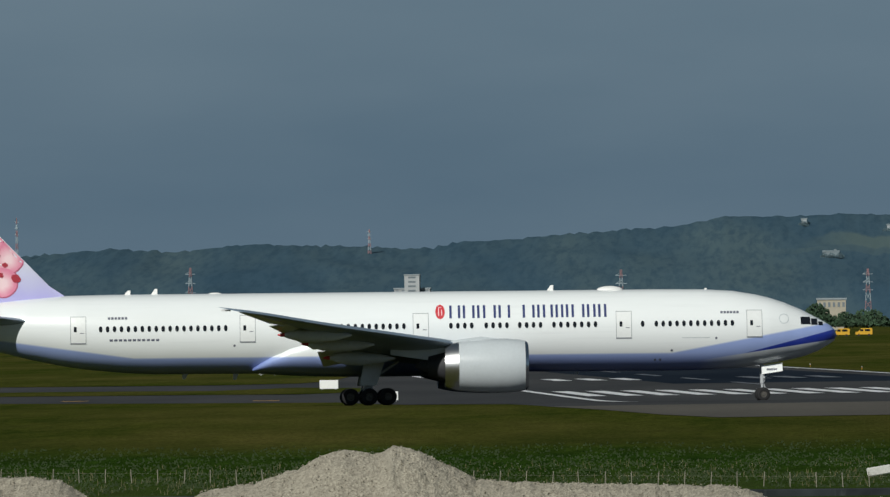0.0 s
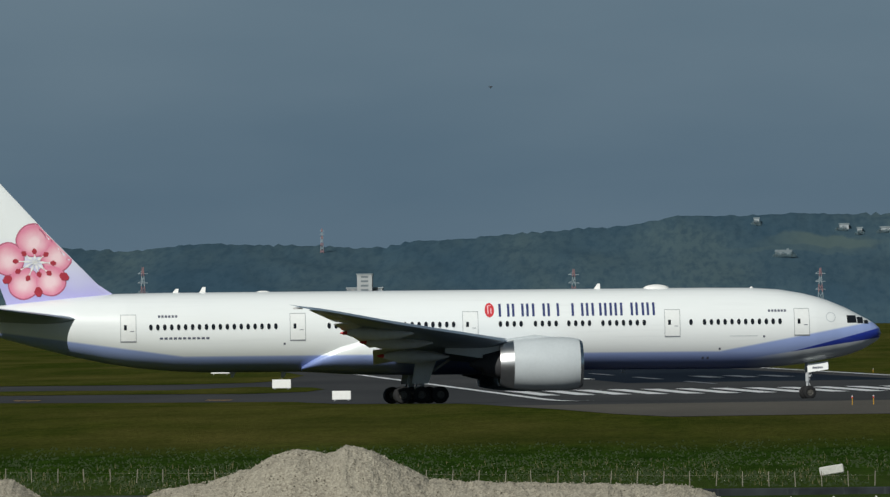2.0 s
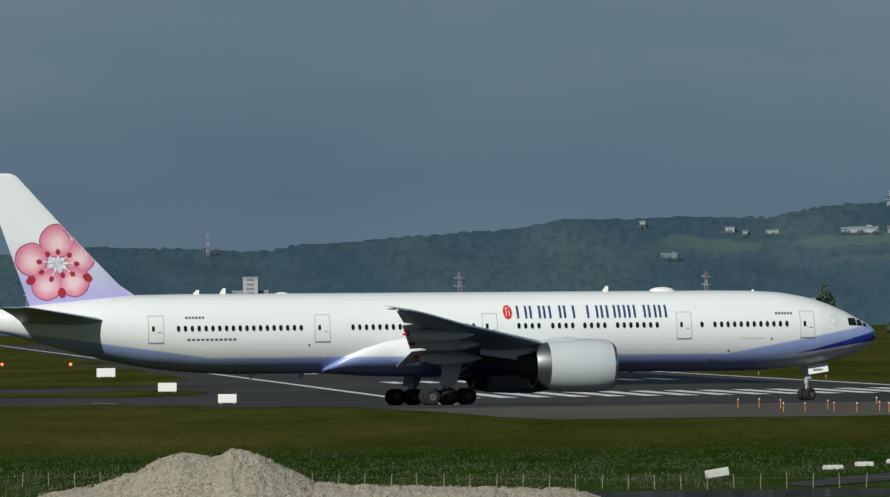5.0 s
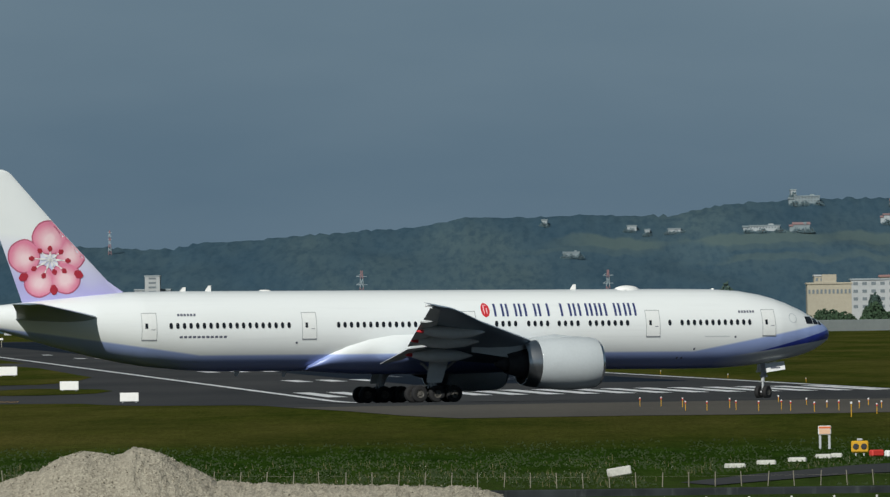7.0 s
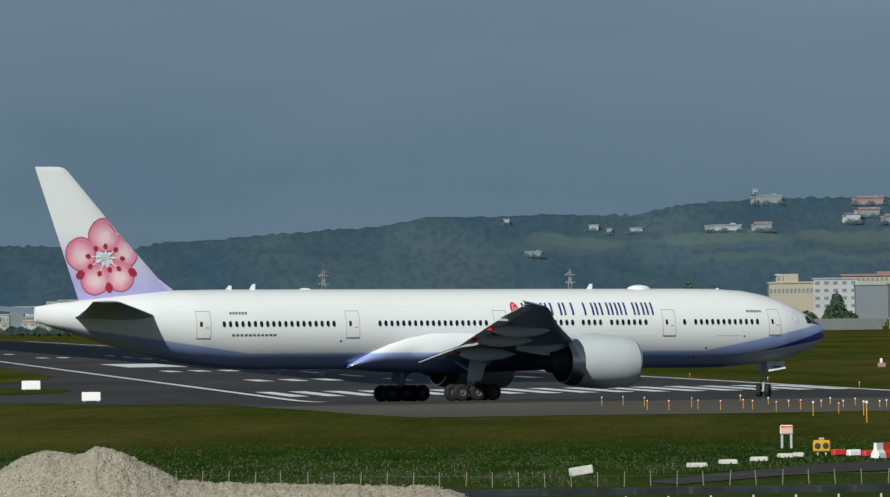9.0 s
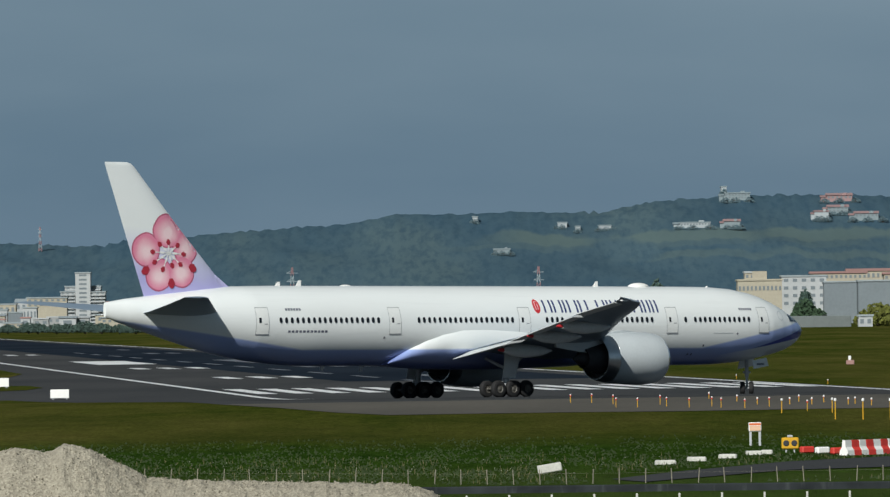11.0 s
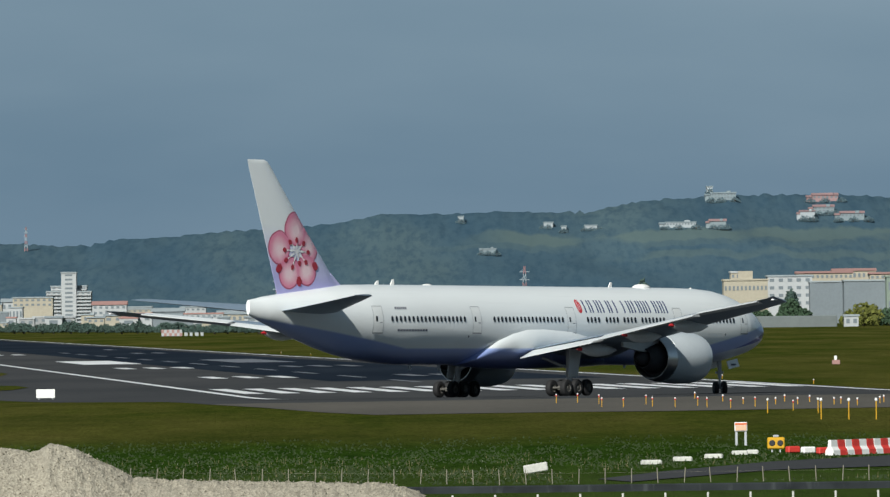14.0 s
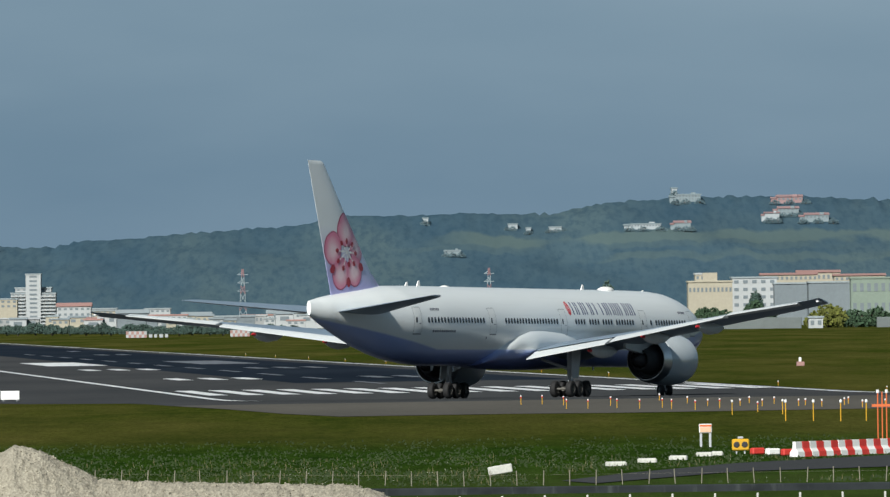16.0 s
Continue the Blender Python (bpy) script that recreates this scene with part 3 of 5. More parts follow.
def blossom(finob, hand):
    """The pink plum blossom on the fin: petals, their edges, stamens and red buds."""
    def fin_y(s, z):
        zs = [7.9, 8.62, 9.1, 13.6, 18.1]
        le, te, th = (float(np.interp(z, zs, v)) for v in ([60.2, 61.05, 61.6, 66.0, 70.15], [69.25, 69.5, 69.68, 71.3, 72.92], [0.8, 0.72, 0.66, 0.46, 0.26]))
        c = (s - le) / (te - le)
        return th / 2 * float(np.interp(c, [0, 0.05, 0.2, 0.4, 0.7, 1.0], [0, 0.5, 0.95, 1.0, 0.6, 0.05])), le, te

    def disc(ds, dz, ra, rb, turn, off, tip=0.0, n=26):
        bm = bmesh.new()
        mid = None
        rows = []
        for k in (1.0, 0.66, 0.33):
            row = []
            for i in range(n):
                a = 2 * math.pi * i / n
                u, v = k * ra * math.cos(a), k * rb * math.sin(a) * (1 + tip * math.cos(a)) + 0.03 * math.sin(5 * a)
                s, z = 67.05 + 0.93 * (ds + u * math.cos(turn) - v * math.sin(turn)), 11.45 + 0.93 * (dz + u * math.sin(turn) + v * math.cos(turn))
                y, le, te = fin_y(s, z)
                s = min(max(s, le + 0.05), te - 0.04)
                y, le, te = fin_y(s, z)
                row.append(bm.verts.new((37.1 - s, hand * (y + off), z)))
            rows.append(row)
        for a, b in zip(rows, rows[1:]):
            for i in range(n):
                bm.faces.new((a[i], a[(i + 1) % n], b[(i + 1) % n], b[i]))
        bm.faces.new(rows[-1])
        return bm

    petals = [(173, 2.30, 1.42, 1.42), (16, 1.90, 1.42, 1.42), (-118, 2.05, 1.40, 1.38), (-50, 2.05, 1.35, 1.36), (92, 1.85, 1.45, 1.55)]
    for i, (a, d, ra, rb) in enumerate(petals):
        t = radians(a)
        ds, dz = -d * math.cos(t), d * math.sin(t)
        edge = part("petal", disc(ds, dz, ra, rb, math.pi - t, 0.012 + 0.002 * i), "petal_edge", finob)
        part("petal_face", disc(ds * 0.99, dz * 0.99, ra * 0.93, rb * 0.93, math.pi - t, 0.024 + 0.002 * i), "petal", edge, "pink petal")
    for a, d in ((93, 0.90), (142, 1.17), (34.5, 1.12), (177, 1.64), (-4, 1.54), (-152, 1.64), (-39, 1.52), (-72, 1.10), (-114, 1.49)):
        t = radians(a)
        st = part("stamen", disc(-d * 0.42 * math.cos(t), d * 0.42 * math.sin(t), d * 0.42, 0.07, math.pi - t, 0.052), "board_white", finob)
        part("anther", disc(-d * math.cos(t), d * math.sin(t), 0.25, 0.20, math.pi - t, 0.06), "anther", st, "dark red anther")
    for a, d in ((-27, 2.76), (-84, 2.55), (-148, 2.77)):
        t = radians(a)
        part("sepal", disc(-d * math.cos(t), d * math.sin(t), 0.42, 0.33, math.pi - t, 0.06), "anther", finob, "red sepal")


def details(plane):
    # cabin windows, all alike
    groups = [(48.28, 19), (34.28, 19), (28.95, 4), (26.18, 4), (23.54, 4), (19.21, 7), (15.5, 1), (8.43, 12)]
    bm = bmesh.new()
    loft(bm, [[(0.14 * math.copysign(abs(math.cos(a)) ** 0.75, math.cos(a)), e, 0.235 * math.sin(a)) for a in [2 * math.pi * i / 12 for i in range(12)]] for e in (-0.04, 0.03)])
    pane = finish(bm)
    pane.materials.append(M["glass"])
    for s0, n in groups:
        for i in range(n):
            s = s0 + 0.545 * i
            for hand in (-1, 1):
                part("cabin_window", pane, "glass", plane, at=pose(37.1 - s, hand * side(s, 6.18, -0.012), 6.18, hand * 8.0, 0, 0))
    # doors
    for s in (6.67, 16.97, 32.95, 46.55, 59.85):
        for hand in (-1, 1):
            d = part("door", skin(s - 0.6, s + 0.6, 5.10, 7.16, 0.010, hand, 2, 8), "white", plane, smooth=True)
            w, o = 0.035, 0.018
            part("door_seam", merge(skin(s - 0.62, s - 0.62 + w, 5.08, 7.18, o, hand, 1, 8), skin(s + 0.62 - w, s + 0.62, 5.08, 7.18, o, hand, 1, 8),
                                    skin(s - 0.62, s + 0.62, 7.16, 7.20, o, hand, 2, 1), skin(s - 0.62, s + 0.62, 5.02, 5.12, o + 0.012, hand, 2, 1)), "outline", d, "grey door seam")
            part("door_window", skin(s + 0.12, s + 0.34, 5.98, 6.38, o, hand, 1, 2), "glass", d)
            part("door_handle", skin(s - 0.45, s - 0.15, 5.86, 5.91, o, hand, 1, 1), "marking", d)
    # cockpit glazing
    for hand in (-1, 1):
        for s0, s1, z0, z1, sl in ((2.15, 2.95, 6.02, 6.62, -0.25), (1.56, 2.09, 5.98, 6.48, -0.55), (1.12, 1.50, 5.94, 6.24, -0.9)):
            part("cockpit_window", skin(s0, s1, z0, z1, 0.02, hand, 4, 4, slant=0.0), "glass", plane)
    # airline title as plain upright bars, one group a letter, and a red oval
    for hand in (-1, 1):
        if hand > 0:
            continue
        bm, g = bmesh.new(), []
        for i in range(13):
            v = -0.999 + 1.998 * i / 12
            z, hw = 7.28 + 0.58 * v, 0.37 * math.sqrt(1 - v * v)
            g.append([bm.verts.new((37.1 - s, hand * side(s, z, 0.014), z)) for s in (31.42 - hw, 31.42, 31.42 + hw)])
        for a, b in zip(g, g[1:]):
            for j in range(2):
                bm.faces.new((a[j], a[j + 1], b[j + 1], b[j]))
        em = part("emblem", bm, "livery_red", plane, "red oval emblem")
        part("emblem_mark", merge(skin(31.50, 31.57, 6.98, 7.60, 0.018, hand, 1, 3), skin(31.26, 31.33, 7.0, 7.45, 0.018, hand, 1, 3), skin(31.30, 31.55, 7.62, 7.67, 0.018, hand, 1, 1)), "petal_light", em, "pale strokes")
        # one or two upright strokes for each letter, in two words
        for s, widths in ((30.75, (1.06, 1.13, 0.46, 1.22, 1.12)), (24.98, (1.15, 0.44, 1.0, 0.82, 0.44, 1.22, 0.88, 0.85))):
            for wd in widths:
                bars = [(0.06, 0.25)] if wd < 0.6 else [(0.06, 0.25), (wd - 0.33, wd - 0.14)]
                part("title_bar", merge(*[skin(s - b1, s - b0, 6.76, 7.78, 0.012, hand, 1, 5) for b0, b1 in bars]), "livery_blue", plane, "navy livery bar")
                s -= wd
        # a faint round emblem behind the cockpit
        bm, g = bmesh.new(), []
        for i in range(24):
            a = 2 * math.pi * i / 24
            g.append([bm.verts.new((37.1 - (4.3 + rr * math.cos(a)), hand * side(4.3 + rr * math.cos(a), 6.48 + rr * math.sin(a), 0.014), 6.48 + rr * math.sin(a))) for rr in (0.40, 0.34)])
        for i in range(24):
            bm.faces.new((g[i][0], g[(i + 1) % 24][0], g[(i + 1) % 24][1], g[i][1]))
        part("round_emblem", bm, "nacelle", plane, "faint grey ring emblem")
        for s0, s1, z, h, n in ((56.0, 57.6, 7.03, 0.19, 6), (7.9, 9.42, 7.03, 0.19, 6), (53.5, 57.5, 5.30, 0.17, 11)):
            k = (s1 - s0) / n
            part("marking_bars", merge(*[skin(s0 + k * i, s0 + k * (i + 0.7), z - h / 2, z + h / 2, 0.012, hand, 1, 1) for i in range(n)]), "marking", plane, "small dark marking bars")
        for s, z in ((13.2, 4.06), (14.1, 3.35), (14.5, 3.35), (47.6, 4.8), (9.7, 5.0)):
            part("port", skin(s - 0.08, s + 0.08, z - 0.08, z + 0.08, 0.012, hand, 1, 1), "marking", plane)
        part("service_panel", skin(10.2, 12.4, 5.03, 5.08, 0.012, hand, 2, 1), "nacelle", plane)
    # aerials, radome and beacon on the back
    for s, h in ((22.6, 0.42), (53.87, 0.44), (56.0, 0.32)):
        bm = loft(bmesh.new(), [[(37.1 - s - 0.3, -0.05, 8.88), (37.1 - s + 0.22, -0.05, 8.88), (37.1 - s + 0.22, 0.05, 8.88), (37.1 - s - 0.3, 0.05, 8.88)],
                                [(37.1 - s + 0.02, -0.03, 8.92 + h), (37.1 - s + 0.24, -0.03, 8.92 + h), (37.1 - s + 0.24, 0.03, 8.92 + h), (37.1 - s + 0.02, 0.03, 8.92 + h)]])
        part("aerial", bm, "board_white", plane)
    for s, h in ((20.5, 0.30), (47.5, 0.42), (51.5, 0.34)):
        bm = loft(bmesh.new(), [[(37.1 - s - 0.25, -0.04, 2.62), (37.1 - s + 0.22, -0.04, 2.62), (37.1 - s + 0.22, 0.04, 2.62), (37.1 - s - 0.25, 0.04, 2.62)],
                                [(37.1 - s - 0.22, -0.02, 2.56 - h), (37.1 - s, -0.02, 2.56 - h), (37.1 - s, 0.02, 2.56 - h), (37.1 - s - 0.22, 0.02, 2.56 - h)]])
        part("belly_aerial", bm, "gear", plane)
    for s, a, h in ((17.9, 1.05, 0.34), (49.1, 0.55, 0.14), (10.3, 0.12, 0.10)):
        bm = bmesh.new()
        bmesh.ops.create_uvsphere(bm, u_segments=20, v_segments=10, radius=1.0)
        for v in bm.verts:
            v.co = Vector((37.1 - s + v.co.x * a, v.co.y * a * 0.6, 8.89 + v.co.z * h))
        part("radome", bm, "board_white", plane, smooth=True)


def gears(plane):
    big, small = wheel_mesh(1.34, 0.50), wheel_mesh(1.09, 0.40)
    # nose gear: turns with its wheels
    ng = part("nose_gear", merge(rod(bmesh.new(), (0, 0, 0.55), (0, 0, 1.5), 0.10), rod(bmesh.new(), (0, 0, 1.4), (0, 0, 3.0), 0.16), rod(bmesh.new(), (0, -0.42, 0.55), (0, 0.42, 0.55), 0.09),
                                rod(bmesh.new(), (0.15, 0, 1.55), (0.9, 0, 2.9), 0.07), rod(bmesh.new(), (0.32, 0.0, 0.8), (0.12, 0, 1.4), 0.05),
                                boxes((0.05, 0.32, -0.32, 0.32, 1.75, 1.95), bevel=0.04)), "gear", plane, "pale steerable nose gear leg", at=pose(31.2, 0, 0))
    NOSE_GEAR.append(ng)
    for y in (-0.36, 0.36):
        w = part("wheel", small, "tyre", ng, at=pose(0, y, 0.545))
        WHEELS.append((w, 0.545, (0, y, 0.545)))
    for hand in (-1, 1):
        bm = loft(bmesh.new(), [[(31.1, hand * 0.95, 2.12), (31.1, hand * 1.01, 2.12), (31.1, hand * 0.78, 2.80), (31.1, hand * 0.72, 2.80)],
                                [(32.75, hand * 0.95, 2.36), (32.75, hand * 1.01, 2.36), (32.75, hand * 0.78, 3.02), (32.75, hand * 0.72, 3.02)]])
        door = part("gear_door", bm, "white", plane, "white open nose gear door")
        part("marking_bars", boxes(*[(31.5 + 0.14 * i, 31.6 + 0.14 * i, hand * 0.93, hand * 0.955, 2.42, 2.58) for i in range(6)]), "marking", door)
    for hand in (-1, 1):
        y = hand * 5.49
        mg = part("main_gear", rod(bmesh.new(), (0, y, 0.75), (0.25, y - hand * 0.15, 3.9), 0.24), "gear", plane, "grey six-wheel main gear leg")
        part("truck_beam", rod(bmesh.new(), (-1.5, y, 0.67), (1.5, y, 0.67), 0.17), "hub", mg)
        part("side_brace", rod(bmesh.new(), (0.1, y, 2.2), (0.1, y - hand * 2.6, 3.1), 0.12), "gear", mg)
        part("drag_brace", rod(bmesh.new(), (0, y, 1.9), (2.3, y - hand * 0.4, 3.4), 0.11), "gear", mg)
        part("torque_link", rod(bmesh.new(), (-0.45, y, 1.1), (-0.1, y, 2.1), 0.07), "gear", mg)
        for dx in (-1.47, 0, 1.47):
            part("axle", rod(bmesh.new(), (dx, y - 0.85, 0.67), (dx, y + 0.85, 0.67), 0.10), "hub", mg)
        for dx in (-1.47, 0, 1.47):
            for dy in (-0.70, 0.70):
                w = part("wheel", big, "tyre", mg, at=pose(dx, y + dy, 0.67))
                WHEELS.append((w, 0.67, (dx, y + dy, 0.67)))
        bm = loft(bmesh.new(), [[(0.55, y + hand * 0.42, 1.55), (-0.75, y + hand * 0.42, 1.55), (-0.75, y + hand * 0.47, 1.55), (0.55, y + hand * 0.47, 1.55)],
                                [(1.35, y + hand * 0.30, 3.75), (-0.35, y + hand * 0.30, 3.75), (-0.35, y + hand * 0.36, 3.75), (1.35, y + hand * 0.36, 3.75)]])
        part("gear_door", bm, "flap", plane, "pale leg door")


AIRLINER = airliner()


# ---------------------------------------------------------------- hills and town
RIDGE = [(-640, 42), (-480, 49.5), (-422, 53.5), (-386, 50.8), (-335, 55.6), (-291, 54), (-218, 50.7), (-204, 54.9), (-168, 56.2), (-140, 58.7), (-95, 61.4), (-59, 63.8),
         (-30, 69.5), (7, 68.7), (43, 70), (100, 68.3), (133, 75.3), (188, 78.5), (260, 78.0), (316, 74.2), (420, 70), (640, 60)]


def forest_material():
    k = Nodes("hazed_forest", 1.0, spec=0.0)
    big = k.noise(0.014, 5, 0.6, k.scaled(1, 0.16, 1.2))
    fine = k.noise(0.22, 4, 0.62, k.scaled(1, 0.11, 0.9))
    x, y, z = k.xyz()
    # distance haze is painted in: forest and meadow colours pushed to blue-grey
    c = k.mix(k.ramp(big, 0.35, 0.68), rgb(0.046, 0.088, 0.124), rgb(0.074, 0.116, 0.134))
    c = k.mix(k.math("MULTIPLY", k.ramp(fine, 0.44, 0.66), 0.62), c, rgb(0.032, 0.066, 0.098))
    # cleared meadows in two broken bands across the slope
    wob = k.math("MULTIPLY", k.math("SUBTRACT", k.noise(0.02, 4, 0.6, k.scaled(1, 0.1, 0.1)), 0.5), 26.0)
    zz = k.math("ADD", z, wob)
    for mid, half, x0, x1, amt in ((50.0, 5.0, 15.0, 50.0, 0.75), (37.0, 3.0, 60.0, 130.0, 0.45), (44.0, 2.0, -20.0, 20.0, 0.3)):
        band = k.math("MULTIPLY", k.ramp(k.math("ABSOLUTE", k.math("SUBTRACT", zz, mid)), half, half * 0.6), k.ramp(x, x0, x1))
        band = k.math("MULTIPLY", band, k.ramp(k.noise(0.018, 3, 0.5, k.scaled(1, 0.3, 2)), 0.36, 0.46))
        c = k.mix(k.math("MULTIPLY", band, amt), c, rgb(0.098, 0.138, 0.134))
    k.color(c)
    return k.m


def hill_z(x, y):
    top = float(np.interp(x, [p[0] for p in RIDGE], [p[1] for p in RIDGE]))
    u = min(max((y - 4200) / 400, 0), 1)
    fold = noise.noise(Vector((x * 0.011, y * 0.006, 3.0))) * 11 + noise.noise(Vector((x * 0.03, y * 0.014, 8.0))) * 5
    return -1 + top * (u ** 0.8) + fold * u * (1 - u) * 2.2


def hills():
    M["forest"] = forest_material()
    bm = bmesh.new()
    ys = [4195 + 13 * i for i in range(32)] + [4640, 4720, 4850]
    g = []
    for y in ys:
        row = []
        for i in range(430):
            x = -640 + 3.0 * i
            far = min(max((y - 4480) / 110, 0.12), 1.0)
            crown = (abs(noise.noise(Vector((x * 0.11, y * 0.01, 0)))) * 2.6 + noise.noise(Vector((x * 0.31, y * 0.02, 5))) * 1.5) * far if y > 4205 else 0
            row.append(bm.verts.new((x, y, hill_z(x, min(y, 4602)) + crown - max(0, y - 4602) * 0.12)))
        g.append(row)
    for a, b in zip(g, g[1:]):
        for i in range(len(a) - 1):
            bm.faces.new((a[i], a[i + 1], b[i + 1], b[i]))
    for f in bm.faces:
        f.smooth = True
    ob = tagged(part("backdrop", bm, "forest"), "long wooded hill ridge, distance haze in its colour", "hills", kind="structure")


def town_materials():
    # window, pylon and hill house colours are greyed to paint in distance haze
    for n, c in (("wall_cream", (0.36, 0.33, 0.26)), ("wall_white", (0.38, 0.40, 0.41)), ("wall_grey", (0.16, 0.19, 0.21)), ("wall_green", (0.19, 0.24, 0.20)), ("wall_brown", (0.29, 0.30, 0.30)),
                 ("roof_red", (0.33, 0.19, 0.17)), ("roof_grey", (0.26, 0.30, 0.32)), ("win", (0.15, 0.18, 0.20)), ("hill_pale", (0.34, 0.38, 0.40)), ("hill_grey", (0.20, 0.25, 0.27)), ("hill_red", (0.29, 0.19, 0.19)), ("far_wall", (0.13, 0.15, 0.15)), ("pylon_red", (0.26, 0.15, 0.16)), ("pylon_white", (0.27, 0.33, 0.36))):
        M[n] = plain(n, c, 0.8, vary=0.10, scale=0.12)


def house(name, x, y, w, d, h, z, wall, roof, label, floors=2, cols=4, gable=0.0, roofbox=None, kind_cat="building", tall=0.42, at_height=0.55):
    """A building: walls, roof slab or gable, and its windows one by one."""
    base = -1.1
    if y > 4300:
        # slide it along the line of sight until it stands on the slope
        y0 = y
        y = min(range(4215, 4600, 5), key=lambda v: abs(hill_z(x * v / y0, v) + 1.5 - (EYE_HEIGHT + (z - EYE_HEIGHT) * v / y0)))
        k = y / y0
        x, z, w, h = x * k, EYE_HEIGHT + (z - EYE_HEIGHT) * k, w * k, h * k
        base = hill_z(x, y) - 2
        # on the slope, walls and roofs switch to the haze-tinted colours
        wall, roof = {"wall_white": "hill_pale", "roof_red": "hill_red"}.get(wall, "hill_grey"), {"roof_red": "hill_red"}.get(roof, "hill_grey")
        w, h = w * 0.9, h * 0.7
        floors, gable = (floors if w > 12 else 0), gable * 0.5
    b = thing(name, label, kind_cat, pose(x, y, z))
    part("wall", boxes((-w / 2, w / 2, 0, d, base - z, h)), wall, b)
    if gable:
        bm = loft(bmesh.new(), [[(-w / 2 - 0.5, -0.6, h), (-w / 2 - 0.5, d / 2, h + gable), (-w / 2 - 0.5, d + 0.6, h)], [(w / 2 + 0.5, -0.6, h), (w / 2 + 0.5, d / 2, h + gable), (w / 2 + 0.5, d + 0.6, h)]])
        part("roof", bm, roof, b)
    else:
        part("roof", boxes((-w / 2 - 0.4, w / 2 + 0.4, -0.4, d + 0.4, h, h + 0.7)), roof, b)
    if base > 5 and w > 8:
        part("side_wing", boxes((-w * 0.72, -w * 0.5, 1, d - 2, base - z, h * 0.62)), wall, b)
        part("side_roof", loft(bmesh.new(), [[(e, 0.4, h * 0.62), (e, d / 2, h * 0.62 + 1.2), (e, d - 1.4, h * 0.62)] for e in (-w * 0.75, -w * 0.5)]), roof, b)
        part("dormer", boxes((w * 0.12, w * 0.30, 0.2, 4, h, h + 1.5), bevel=0.15), wall, b)
    if roofbox:
        part("roof_house", boxes((roofbox[0], roofbox[1], 1.5, 5, h, h + roofbox[2])), wall, b)
    if name == "apartment_block" and wall == "wall_brown":
        slab = finish(boxes((-w / 2, w / 2, -1.3, -0.05, -0.35, 0.35)))
        slab.materials.append(M["wall_white"])
        for f in range(floors):
            part("balcony", slab, "wall_white", b, at=pose(0, 0, h * (f + 0.25) / floors))
    if floors and cols:
        ww, hh = w / cols * 0.5, h / floors * tall
        pane = finish(boxes((-ww / 2, ww / 2, -0.15, 0.1, -hh / 2, hh / 2)))
        pane.materials.append(M["win"])
        for f in range(floors):
            for c in range(cols):
                part("window", pane, "win", b, at=pose(-w / 2 + w * (c + 0.5) / cols, 0, h * (f + at_height) / floors))
    if base > 5:
        for i in range(3 if w > 6 else 2):
            shrub(x + w * (i - 0.9 + 0.3 * math.sin(x + i)) * 0.5, y - 4 - i, hill_z(x, y - 4) - 0.5, 2.2 + w * 0.09, max(1.6, (z - base) * 0.9 + h * 0.25), int(abs(x) * 3) + i)
    return b


def shrub(x, y, z, r, h, seed):
    tree(x, y, z, r, h, "leaf_hill", 200 + seed, "dark shrub clump beside a house on the slope", "shrub", "shrubs on the slope")


def small_houses():
    """The jumble of low roofs at the edge of the town."""
    rnd = random.Random(21)
    looks = (("wall_white", "roof_grey", "small white flat-roofed house in the town"), ("wall_cream", "roof_grey", "small cream house in the town"), ("wall_grey", "roof_grey", "small grey workshop in the town"),
             ("wall_white", "roof_red", "small white house with a red roof"), ("wall_brown", "wall_white", "small dun house with a white roof"))
    for i in range(34):
        wall, roof, label = looks[rnd.randrange(5)]
        x = -242 + 6.6 * i + rnd.uniform(-2, 2)
        house("house", x, 3560 + rnd.uniform(0, 140), rnd.uniform(4.5, 10), 9, rnd.uniform(2.0, 4.8), rnd.uniform(0.5, 2.4), wall, roof, label, 1, rnd.randrange(1, 4), rnd.choice((0.0, 0.0, 1.0)))


